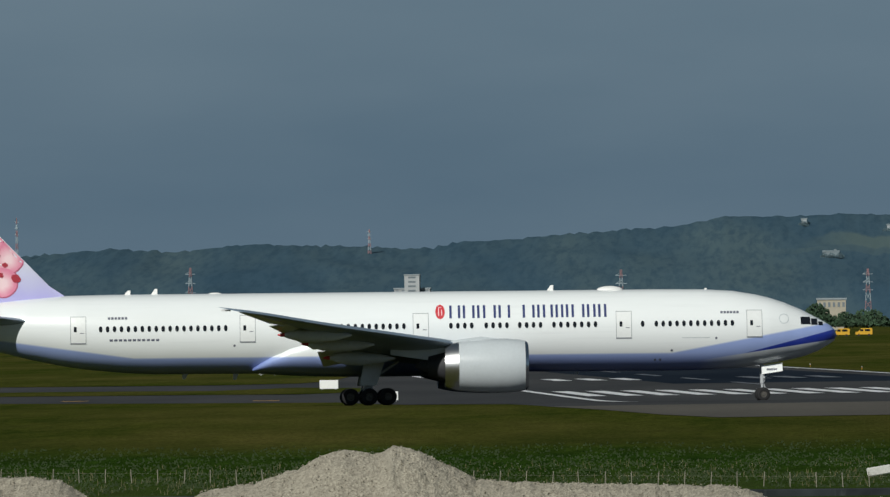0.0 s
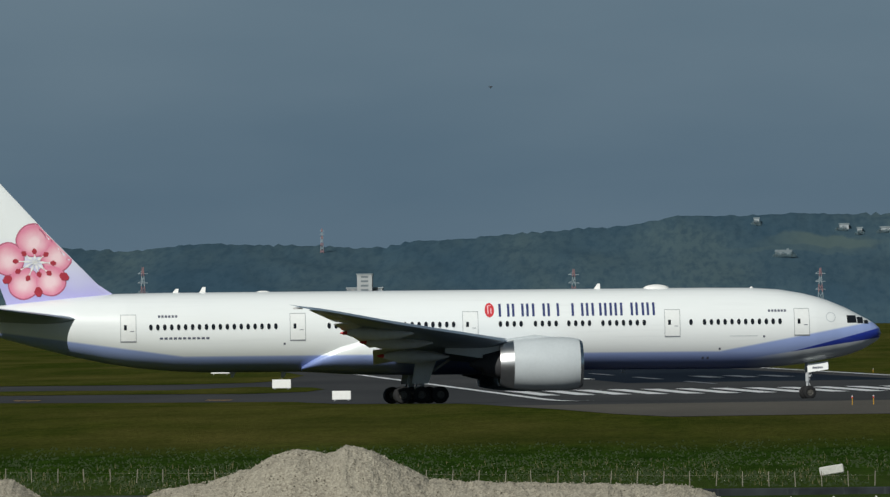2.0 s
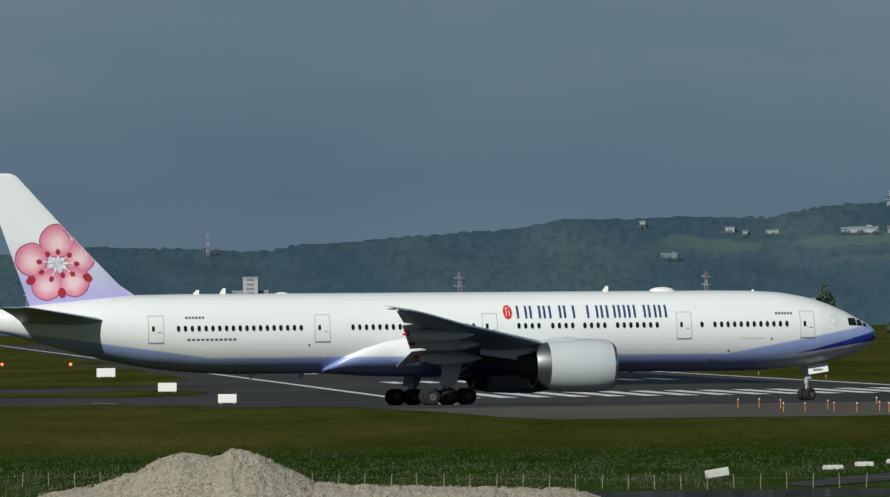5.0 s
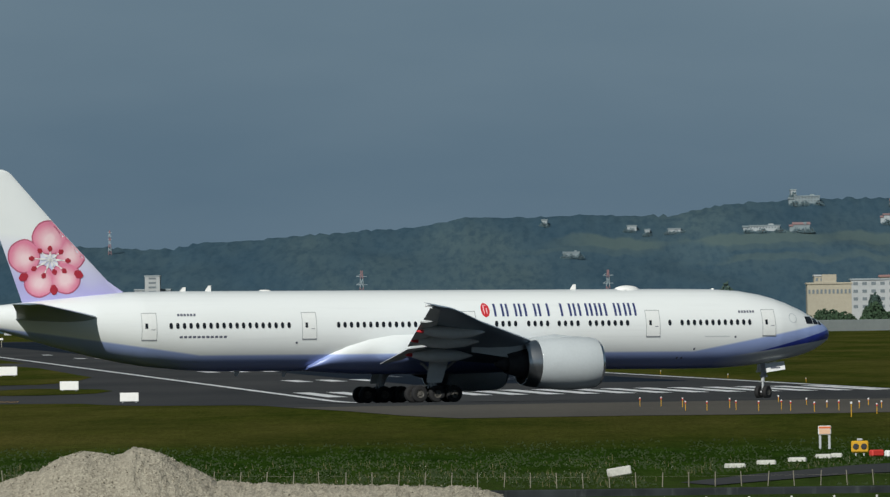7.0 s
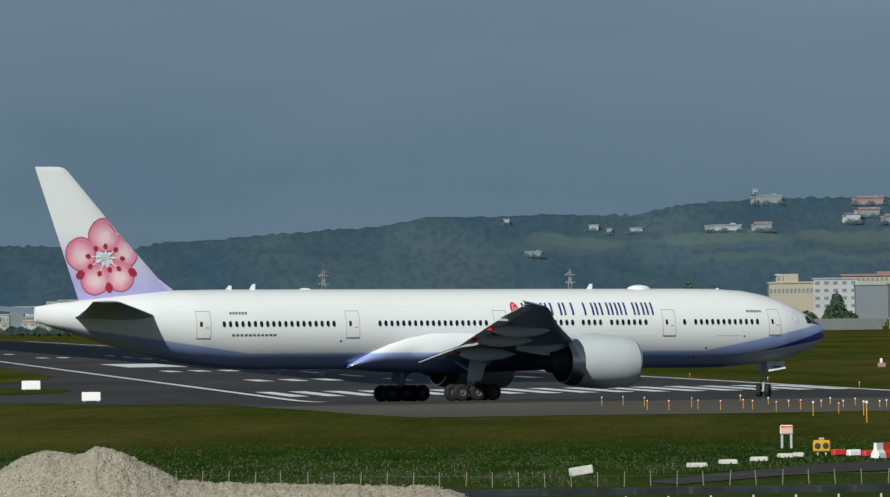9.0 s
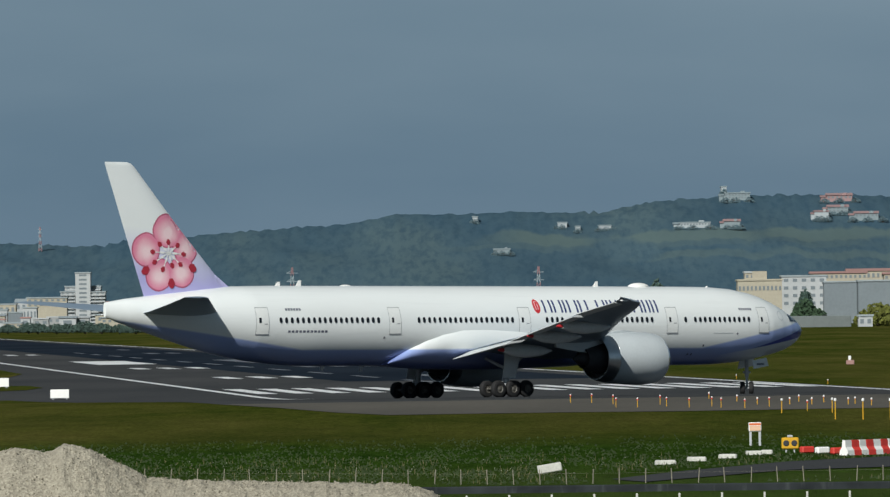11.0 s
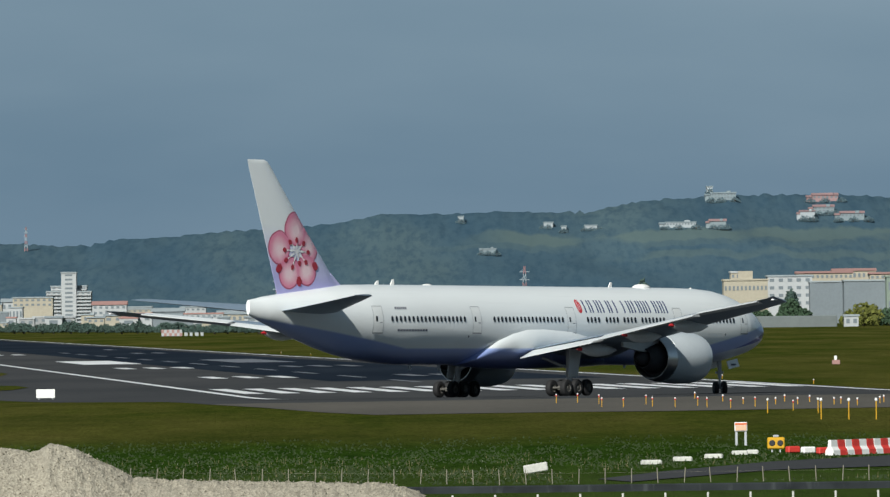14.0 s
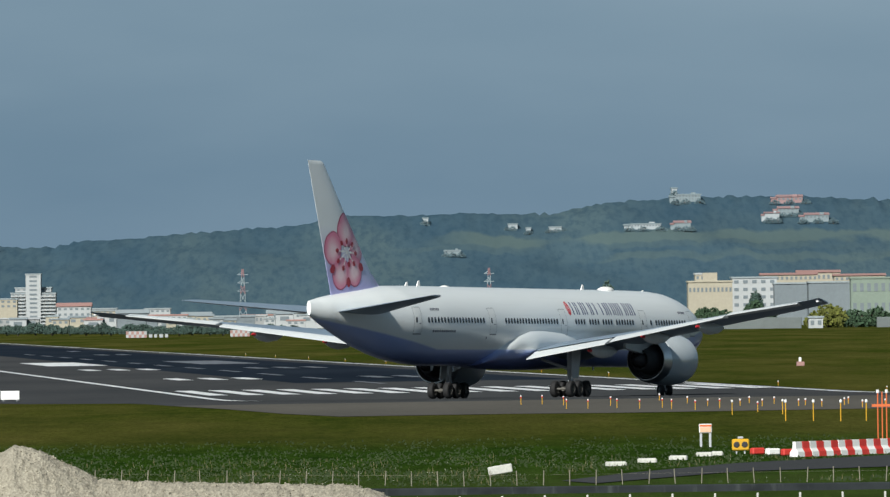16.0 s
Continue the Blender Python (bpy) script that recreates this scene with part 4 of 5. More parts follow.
def town():
    town_materials()
    # hedge and slope leaves get a blue-grey tint for distance haze
    for n, c in (("leaf", (0.030, 0.062, 0.030)), ("leaf_yellow", (0.10, 0.11, 0.018)), ("leaf_dark", (0.042, 0.075, 0.062)), ("leaf_hill", (0.088, 0.142, 0.165))):
        M[n] = plain(n, c, 0.9, vary=0.45, scale=0.35)
    M["bark"] = plain("bark", (0.10, 0.08, 0.06), 0.9)
    house("apartment_block", -212.0, 4050, 8.2, 12, 19.0, 0.5, "wall_brown", "roof_grey", "grey balcony apartment block far off", 10, 3, 0.0, None, "building")
    house("apartment_block", -203.5, 4048.5, 8.4, 12, 29.7, 0.4, "wall_white", "roof_grey", "tall white stair tower of an apartment block", 12, 1, 0.0, None, "building")
    house("apartment_block", -195.6, 4050, 9.1, 12, 19.0, 0.3, "wall_brown", "roof_grey", "grey balcony apartment block far off", 10, 3, 0.0, None, "building")
    house("apartment_block", -203.9, 4056, 20.1, 12, 22.1, 0.4, "wall_brown", "roof_grey", "grey upper storeys of an apartment block", 10, 6, 0.0, None, "building")
    house("house", -220.7, 3880, 21.5, 12, 11.0, 2.9, "wall_white", "roof_grey", "low pale house at the edge of the town", 2, 7, 2.0, None, "building")
    house("house", -212.0, 3835, 21.2, 12, 4.8, 11.0, "wall_cream", "roof_grey", "cream house at the edge of the town", 2, 7, 0.0, None, "building")
    house("house", -171.2, 3790, 15.6, 12, 5.8, 1.4, "wall_grey", "roof_grey", "grey workshop at the edge of the town", 2, 5, 0.0, None, "building")
    house("house", -167.3, 3745, 17.7, 12, 5.7, 5.9, "wall_white", "roof_red", "white low hall at the edge of the town", 2, 6, 2.0, None, "building")
    house("house", -158.9, 3880, 16.9, 12, 7.5, 2.6, "wall_white", "roof_grey", "low pale house at the edge of the town", 2, 6, 0.0, None, "building")
    house("house", -150.3, 3835, 24.2, 12, 3.3, 5.7, "wall_cream", "roof_grey", "cream house at the edge of the town", 2, 8, 0.0, None, "building")
    house("house", -138.6, 3790, 17.0, 12, 7.0, 0.7, "wall_grey", "roof_grey", "grey workshop at the edge of the town", 2, 6, 2.0, None, "building")
    house("house", -118.5, 3745, 20.1, 12, 5.0, 1.2, "wall_white", "roof_red", "white low hall at the edge of the town", 2, 7, 0.0, None, "building")
    house("house", -128.4, 3880, 13.8, 12, 4.4, 5.3, "wall_white", "roof_grey", "low pale house at the edge of the town", 2, 5, 0.0, None, "building")
    house("house", -106.3, 3835, 15.7, 12, 4.9, 1.1, "wall_cream", "roof_grey", "cream house at the edge of the town", 2, 5, 2.0, None, "building")
    house("house", -89.5, 3790, 15.9, 12, 4.8, 0.4, "wall_grey", "roof_grey", "grey workshop at the edge of the town", 2, 5, 0.0, None, "building")
    house("house", -72.5, 3745, 16.2, 12, 5.1, 0.5, "wall_white", "roof_red", "white low hall at the edge of the town", 2, 6, 0.0, None, "building")
    house("house", -59.1, 3880, 21.4, 12, 5.8, 0.8, "wall_white", "roof_grey", "low pale house at the edge of the town", 2, 7, 2.0, None, "building")
    house("house", -237.7, 3835, 18.2, 12, 11.3, 1.3, "wall_cream", "roof_grey", "cream house at the edge of the town", 2, 6, 0.0, None, "building")
    house("house", -36.8, 3790, 20.9, 12, 5.4, 0.6, "wall_grey", "roof_grey", "grey workshop at the edge of the town", 2, 7, 0.0, None, "building")
    house("house", -17.3, 3745, 23.6, 12, 4.4, 0.5, "wall_white", "roof_red", "white low hall at the edge of the town", 2, 8, 2.0, None, "building")
    small_houses()
    house("factory", 130.6, 3000, 18.4, 14, 11.1, 6.1, "wall_cream", "wall_cream", "cream factory block with a row of small windows", 1, 11, 0.0, (-3.0, 3.0, 4.0), "building", 0.16, 0.72)
    house("factory", 127.8, 3010, 6.0, 12, 3.0, 17.5, "wall_cream", "wall_white", "small roof storey of the factory", 1, 3, 0.0, None, "building")
    house("factory", 151.9, 3060, 19.0, 12, 13.0, 5.9, "wall_white", "roof_grey", "white terraced works building", 4, 5, 0.0, None, "building")
    house("warehouse", 167.8, 3050, 15.8, 12, 11.8, 4.4, "wall_grey", "roof_grey", "dark grey steel warehouse", 0, 0, 0.0, None, "building")
    house("warehouse", 179.8, 2990, 17.8, 12, 14.4, 1.9, "wall_grey", "roof_grey", "grey steel warehouse with plain walls", 0, 0, 0.0, None, "building")
    house("warehouse", 199.7, 2980, 23.6, 12, 16.1, 1.7, "wall_green", "wall_green", "pale green hall with a band of windows", 2, 8, 0.0, None, "building")
    house("warehouse", 226.2, 2990, 28.5, 12, 16.8, 0.2, "wall_green", "roof_grey", "pale green hall with a band of windows", 2, 8, 0.0, None, "building")
    house("house", 179.8, 3300, 25.7, 12, 3.3, 17.9, "wall_cream", "roof_red", "long building with a red tiled roof", 1, 12, 1.0, None, "building")
    house("house", 194.6, 3320, 19.7, 12, 4.5, 17.7, "wall_cream", "roof_red", "long building with a red tiled roof", 1, 9, 1.2, None, "building")
    house("house", 212.8, 3310, 23.5, 12, 3.0, 17.5, "wall_cream", "roof_red", "long building with a red tiled roof", 1, 10, 1.0, None, "building")
    house("house", 173.4, 4480, 3.9, 12, 1.7, 79.8, "wall_white", "wall_white", "white dome hut on the ridge", 0, 0, 0.0, None, "building")
    house("house", 182.7, 4500, 17.4, 12, 5.1, 73.7, "wall_grey", "roof_grey", "long flat building on the ridge", 2, 8, 0.0, None, "building")
    house("house", 246.2, 4500, 17.7, 12, 4.0, 72.5, "roof_red", "roof_red", "red-roofed villa on the ridge", 1, 6, 3.0, None, "building")
    house("house", 232.4, 4450, 9.9, 12, 5.5, 60.7, "wall_white", "roof_red", "white villa on the slope", 2, 4, 2.0, None, "building")
    house("house", 243.1, 4460, 14.1, 12, 4.7, 64.2, "wall_cream", "roof_red", "red-roofed villa on the slope", 2, 5, 3.0, None, "building")
    house("house", 260.1, 4450, 16.2, 12, 4.0, 60.4, "wall_cream", "roof_red", "red-roofed row house on the slope", 1, 6, 3.0, None, "building")
    house("house", 153.7, 4430, 20.3, 12, 2.6, 56.6, "wall_white", "roof_grey", "long white building on the slope", 1, 10, 0.0, None, "building")
    house("house", 176.3, 4430, 11.2, 12, 4.0, 56.3, "wall_cream", "roof_red", "red-roofed house on the slope", 1, 4, 3.0, None, "building")
    house("house", 18.7, 4470, 3.6, 12, 2.7, 62.3, "wall_white", "wall_white", "small white house on the slope", 1, 1, 0.0, None, "building")
    house("house", 72.8, 4470, 6.3, 12, 2.1, 58.4, "wall_white", "roof_grey", "small white house on the slope", 1, 3, 0.0, None, "building")
    house("house", 82.2, 4460, 3.2, 12, 2.7, 55.4, "wall_white", "wall_white", "small white house on the slope", 1, 1, 0.0, None, "building")
    house("house", 98.9, 4460, 8.4, 12, 2.0, 56.2, "wall_white", "roof_grey", "small white row house on the slope", 1, 4, 0.0, None, "building")
    house("house", 35.1, 4360, 9.0, 12, 1.6, 41.9, "wall_cream", "roof_grey", "low pale shed on the slope", 1, 3, 0.0, None, "building")
    house("house", 23.5, 3000, 11.8, 12, 4.6, 7.0, "wall_cream", "roof_grey", "flat pale hall behind trees", 1, 6, 0.0, None, "building")
    house("house", 79.0, 3020, 19.0, 12, 4.5, 7.5, "wall_white", "roof_grey", "white flats behind trees", 3, 8, 0.0, None, "building")
    pylon(-332.4, 4100, 17.7, 18.8, 2.2)
    pylon(-86.9, 4090, 10.9, 21.3, 2.4)
    pylon(52.8, 4095, 15.6, 15.4, 2.2)
    pylon(-255.8, 4560, 49.8, 12.9, 1.0)
    pylon(-479.7, 4560, 49.2, 23.8, 0.9)
    tree(155.7, 2600, -1.3, 8.6, 8.6, "leaf_yellow", 1, "yellow-green broad tree at the edge of the field")
    tree(164.9, 2600, -1.4, 7.2, 6.8, "leaf", 2, "round dark green tree at the edge of the field")
    tree(110.7, 2600, -0.7, 4.5, 7.8, "leaf", 3, "round dark green tree at the edge of the field")
    tree(117.8, 2600, -0.8, 6.1, 6.8, "leaf", 4, "round dark green tree at the edge of the field")
    tree(129.1, 2600, -0.9, 5.3, 10.2, "leaf", 5, "round dark green tree at the edge of the field")
    tree(133.2, 2600, -1.0, 5.3, 6.8, "leaf", 6, "round dark green tree at the edge of the field")
    tree(173.1, 2600, -1.5, 6.1, 7.8, "leaf", 7, "round dark green tree at the edge of the field")
    tree(182.3, 2600, -1.6, 7.4, 6.8, "leaf", 8, "round dark green tree at the edge of the field")
    tree(192.5, 2600, -1.7, 8.2, 8.2, "leaf", 9, "round dark green tree at the edge of the field")
    tree(103.4, 2600, -1.6, 5.7, 6.8, "leaf", 10, "round dark green tree at the edge of the field")
    tree(114.2, 2600, -0.3, 6.1, 6.7, "leaf", 11, "round dark green tree at the edge of the field")
    tree(131.5, 2640, -0.6, 3.7, 13.1, "leaf_dark", 12, "tall dark thin-crowned tree above the others")
    tree(77.2, 2640, 0.3, 4.6, 16.2, "leaf_dark", 13, "tall dark thin-crowned tree above the others")
    tree(15.1, 2600, 0.8, 6.1, 8.8, "leaf", 14, "round dark green tree at the edge of the field")
    tree(33.5, 2600, 0.6, 8.2, 6.7, "leaf", 15, "round dark green tree at the edge of the field")
    tree(25.3, 2600, 0.7, 6.1, 5.7, "leaf", 16, "round dark green tree at the edge of the field")
    tree(176.2, 2600, -1.5, 4.1, 3.7, "leaf", 17, "round dark green tree at the edge of the field")
    tree(-167.7, 2500, 0.8, 3.9, 3.6, "leaf_dark", 40, "low dark shrub in the hedge before the town")
    tree(-161.2, 2500, 0.7, 3.3, 3.5, "leaf_dark", 41, "low dark shrub in the hedge before the town")
    tree(-157.8, 2500, 0.7, 3.7, 3.2, "leaf_dark", 42, "low dark shrub in the hedge before the town")
    tree(-151.8, 2500, 0.6, 4.1, 3.0, "leaf_dark", 43, "low dark shrub in the hedge before the town")
    tree(-144.6, 2500, 0.5, 4.4, 3.7, "leaf_dark", 44, "low dark shrub in the hedge before the town")
    tree(-141.4, 2500, 0.5, 4.9, 3.4, "leaf_dark", 45, "low dark shrub in the hedge before the town")
    tree(-134.9, 2500, 0.4, 4.5, 3.3, "leaf_dark", 46, "low dark shrub in the hedge before the town")
    tree(-131.1, 2500, 0.3, 4.3, 3.4, "leaf_dark", 47, "low dark shrub in the hedge before the town")
    tree(-125.0, 2500, 0.3, 4.8, 4.2, "leaf_dark", 48, "low dark shrub in the hedge before the town")
    tree(-119.2, 2500, 0.2, 4.9, 3.4, "leaf_dark", 49, "low dark shrub in the hedge before the town")
    tree(-113.1, 2500, 0.1, 3.9, 3.1, "leaf_dark", 50, "low dark shrub in the hedge before the town")
    tree(-107.5, 2500, 0.0, 5.0, 3.7, "leaf_dark", 51, "low dark shrub in the hedge before the town")
    tree(-102.0, 2500, -0.0, 3.4, 4.1, "leaf_dark", 52, "low dark shrub in the hedge before the town")
    tree(-98.8, 2500, -0.1, 4.0, 3.0, "leaf_dark", 53, "low dark shrub in the hedge before the town")
    tree(-92.2, 2500, -0.2, 4.1, 3.9, "leaf_dark", 54, "low dark shrub in the hedge before the town")
    tree(-87.6, 2500, -0.2, 4.3, 3.8, "leaf_dark", 55, "low dark shrub in the hedge before the town")
    tree(-81.7, 2500, -0.3, 4.5, 3.1, "leaf_dark", 56, "low dark shrub in the hedge before the town")
    tree(-75.3, 2500, -0.4, 5.1, 3.2, "leaf_dark", 57, "low dark shrub in the hedge before the town")
    tree(-70.8, 2500, -0.4, 4.8, 4.0, "leaf_dark", 58, "low dark shrub in the hedge before the town")
    tree(-64.6, 2500, -0.5, 4.3, 3.1, "leaf_dark", 59, "low dark shrub in the hedge before the town")
    tree(-60.1, 2500, -0.6, 4.8, 4.0, "leaf_dark", 60, "low dark shrub in the hedge before the town")
    tree(-55.2, 2500, -0.6, 3.3, 3.8, "leaf_dark", 61, "low dark shrub in the hedge before the town")
    tree(-49.0, 2500, -0.7, 3.3, 3.0, "leaf_dark", 62, "low dark shrub in the hedge before the town")
    tree(-43.9, 2500, -0.8, 3.4, 3.8, "leaf_dark", 63, "low dark shrub in the hedge before the town")
    tree(-40.2, 2500, -0.8, 4.9, 3.3, "leaf_dark", 64, "low dark shrub in the hedge before the town")
    tree(-35.6, 2500, -0.9, 3.2, 3.4, "leaf_dark", 65, "low dark shrub in the hedge before the town")
    tagged(part("wall_far", boxes((100.9, 143.7, 2560, 2561, -2, 2.9), bevel=0.2), "far_wall"), "long pale concrete perimeter wall", "wall", kind="structure")
    tagged(part("wall_far", boxes((170.4, 213.8, 2560, 2561, -2, 2.5), bevel=0.2), "far_wall"), "long pale concrete perimeter wall", "wall", kind="structure")
    house("guard_hut", 147.6, 2540, 5.0, 5, 3.7, -1.2, "wall_white", "roof_grey", "small white guard hut by the wall", 1, 2, 0.0, None, "building")
    house("hangar_shed", -258.8, 3700, 7.1, 12, 6.8, 4.2, "wall_white", "roof_grey", "pale low shed by the far runway end", 1, 4, 0.0, None, "building")
    house("hangar_shed", -251.2, 3700, 7.1, 12, 5.7, 4.1, "wall_grey", "roof_grey", "pale low shed by the far runway end", 1, 4, 0.0, None, "building")
    house("hangar_shed", -243.6, 3700, 7.1, 12, 4.5, 4.0, "wall_white", "roof_grey", "pale low shed by the far runway end", 1, 4, 0.0, None, "building")
    house("hangar_shed", -236.1, 3700, 7.1, 12, 6.9, 3.9, "wall_grey", "roof_grey", "pale low shed by the far runway end", 1, 4, 0.0, None, "building")
    house("hangar_shed", -228.5, 3700, 7.0, 12, 5.7, 3.8, "wall_white", "roof_grey", "pale low shed by the far runway end", 1, 4, 0.0, None, "building")
    house("hangar_shed", -220.9, 3700, 7.1, 12, 4.5, 3.7, "wall_grey", "roof_grey", "pale low shed by the far runway end", 1, 4, 0.0, None, "building")
    house("hangar_shed", -213.4, 3700, 7.1, 12, 6.9, 3.6, "wall_white", "roof_grey", "pale low shed by the far runway end", 1, 4, 0.0, None, "building")


def pylon(x, y, z, h, s):
    base = -1.1 if y < 4195 else hill_z(x, y) + 0.5
    h, z = h + z - base, base
    t = thing("power_pylon", "red and white lattice power pylon far off", "pylon", pose(x, y, z), "pylons along the hills")
    for i in range(7):
        a, b = i / 7, (i + 1) / 7
        bm = bmesh.new()
        for sx in (-1, 1):
            for sy in (-1, 1):
                rod(bm, (sx * s * (1 - 0.82 * a), sy * s * (1 - 0.82 * a), h * a), (sx * s * (1 - 0.82 * b), sy * s * (1 - 0.82 * b), h * b), 0.17, n=5)
            rod(bm, (sx * s * (1 - 0.82 * a), -s * (1 - 0.82 * a), h * a), (-sx * s * (1 - 0.82 * b), -s * (1 - 0.82 * b), h * b), 0.16, n=4)
        part("lattice", bm, "pylon_red" if i % 2 == 0 else "pylon_white", t)
    for k in (0.62, 0.76, 0.9):
        part("crossarm", rod(rod(bmesh.new(), (-s * 1.3, 0, h * k), (s * 1.3, 0, h * k), 0.2, n=5), (-s * 1.3, 0, h * k), (0, 0, h * (k + 0.05)), 0.12, n=4), "pylon_white", t)


def bush_mesh(seed, n, r, h):
    """A crown of many small leaf clumps with an uneven outline."""
    rnd = random.Random(seed)
    bm = bmesh.new()
    for _ in range(n):
        a, u = rnd.uniform(0, 2 * math.pi), rnd.random() ** 0.5
        x, y = r * u * math.cos(a), r * u * math.sin(a)
        z = h * (0.12 + 0.88 * rnd.random() * (1 - 0.75 * u * u))
        k = rnd.uniform(0.028, 0.07) * (r + h)
        q = Euler((rnd.uniform(0, 6), rnd.uniform(0, 6), rnd.uniform(0, 6))).to_matrix()
        vs = [bm.verts.new(Vector((x, y, z)) + q @ Vector(p) * k) for p in ((1, 0, 0), (-0.5, 0.87, 0), (-0.5, -0.87, 0), (0, 0, 0.9))]
        for t in ((0, 1, 2), (0, 1, 3), (1, 2, 3), (2, 0, 3)):
            bm.faces.new([vs[i] for i in t])
    return finish(bm)


def tree(x, y, z, r, h, mat, seed, label, name="tree", group=""):
    t = thing(name, label, name, pose(x, y, z), group or "trees at the field's edge")
    bm = rod(bmesh.new(), (0, 0, -0.3), (0, 0, h * 0.5), r * 0.09, r * 0.05, 7)
    for i in range(4):
        a = i * 1.7 + seed
        rod(bm, (0, 0, h * 0.3), (math.cos(a) * r * 0.6, math.sin(a) * r * 0.6, h * 0.62), r * 0.05, r * 0.02, 5)
    part("trunk", bm, "bark", t)
    part("crown", bush_mesh(seed, 240 if group else 800, r, h), mat, t)
    return t


hills()
town()


# ---------------------------------------------------------------- the foreground
def gravel_heaps():
    bm = bmesh.new()
    def top(x):
        return float(np.interp(x, [-34, -30, -27, -24, -20.5, -19.7, -18.9, -18.2, -17.2, -15.9, -15.2, -13.6, -12.6, -12.0, -11.4, -11.0, -10.45, -10.1, -9.4, -8.6, -7.9, -7.0, -4.0, -1.2, -0.4, 0.3],
                               [2.3, 2.5, 2.4, 2.5, 2.30, 2.30, 2.20, 1.75, 1.2, 1.40, 1.85, 2.12, 2.45, 2.78, 2.92, 2.86, 2.82, 3.02, 2.86, 2.45, 2.12, 2.02, 1.93, 1.86, 1.62, 1.1]))
    ys = [186 + 0.25 * i for i in range(17)] + [191.2, 192.5, 194.5]
    g = []
    for y in ys:
        row = []
        for i in range(520):
            x = -33 + 0.0645 * i
            t = top(x)
            u = abs(y - 190) / 4.6
            z = t - (t + 0.2) * u ** 1.25 + 0.05 * noise.noise(Vector((x * 2.2, y * 2.2, 0))) + 0.05 * noise.noise(Vector((x * 7, y * 7, 4)))
            row.append(bm.verts.new((x, y, z)))
        g.append(row)
    for a, b in zip(g, g[1:]):
        for i in range(len(a) - 1):
            bm.faces.new((a[i], a[i + 1], b[i + 1], b[i]))
    tagged(part("gravel_heap", bm, "gravel"), "long heap of pale grey gravel with rounded peaks", "gravel heap", kind="stuff")
    # loose stones on the heap
    rnd = random.Random(4)
    verts, faces = [], []
    for _ in range(5000):
        x, y = rnd.uniform(-32, 0), rnd.uniform(186.6, 190.6)
        t = top(x)
        z = t - (t + 0.2) * (abs(y - 190) / 4.6) ** 1.25
        k = rnd.uniform(0.015, 0.035)
        b = len(verts)
        q = Euler((rnd.uniform(0, 6), rnd.uniform(0, 6), rnd.uniform(0, 6))).to_matrix()
        for p in ((1, 0, 0), (-0.6, 0.8, 0), (-0.5, -0.8, 0.1), (0, 0.1, 0.9), (0.1, 0, -0.8)):
            verts.append(Vector((x, y, z + 0.02)) + q @ Vector(p) * k)
        faces += [(b, b + 1, b + 3), (b + 1, b + 2, b + 3), (b + 2, b, b + 3), (b + 1, b, b + 4), (b + 2, b + 1, b + 4), (b, b + 2, b + 4)]
    me = bpy.data.meshes.new("stones")
    me.from_pydata(verts, [], faces)
    tagged(part("gravel_stones", me, "gravel"), "loose pale stones on the gravel heap", "gravel", kind="stuff")


def fence():
    """A low stock fence: thin stakes and wires."""
    f = thing("fence", "low wire fence on thin pale stakes in the grass", "fence", pose(0, 0, 0))
    stake = finish(rod(rod(bmesh.new(), (0, 0, -0.1), (0, 0, 0.50), 0.017, n=6), (0, 0, 0.50), (0, 0, 0.53), 0.022, 0.01, n=6))
    stake.materials.append(M["post"])
    rnd = random.Random(2)
    def line_at(u):
        y = 251.4 + max(0.0, 0.00908 - u) * 195
        return u * y, y
    for i in range(-32, 17):
        x, y = line_at(0.00908 + 0.003655 * i)
        part("stake", stake, "post", f, at=pose(x, y, height(y), rnd.uniform(-3, 3), rnd.uniform(-5, 5), 0))
    for u0, u1 in ((-0.11, 0.00908), (0.00908, 0.068)):
        (x0, y0), (x1, y1) = line_at(u0), line_at(u1)
        part("wire", rod(bmesh.new(), (x0, y0, 0.66), (x1, y1, 0.66), 0.002, n=5), "post", f)
    # a dark low wall nearer by, with pale posts in front
    bm = boxes((-40, 40, 240.0, 240.5, -0.5, 0.52), bevel=0.03)
    tagged(part("low_wall", bm, "dark_wall"), "low dark damp concrete wall along a ditch", "wall", kind="structure")
    post = finish(boxes((-0.032, 0.032, -0.032, 0.032, -0.3, 1.24), bevel=0.01))
    post.materials.append(M["old_white"])
    for i in range(30):
        x = -23.0 + 1.309 * i
        ob = part("post", post, "old_white", None, at=pose(x, 222, -0.55))
        tagged(ob, "short white-painted post before the wall", "post", "white posts by the wall")


def board(x, y, w, h, z0, label, name="marker_board", tilt=0.0, mat="board_white", legs=True):
    b = thing(name, label, "sign", pose(x, y, height(y), 0, tilt, 0), "marker boards" if name == "marker_board" else "")
    part("panel", boxes((-w / 2, w / 2, -0.09, 0.09, z0, z0 + h), bevel=0.03), mat, b)
    if legs:
        for k in (-0.36, 0.36):
            part("leg", boxes((k * w - 0.05, k * w + 0.05, -0.04, 0.04, -0.05, z0 + 0.02)), "gear", b)
    return b


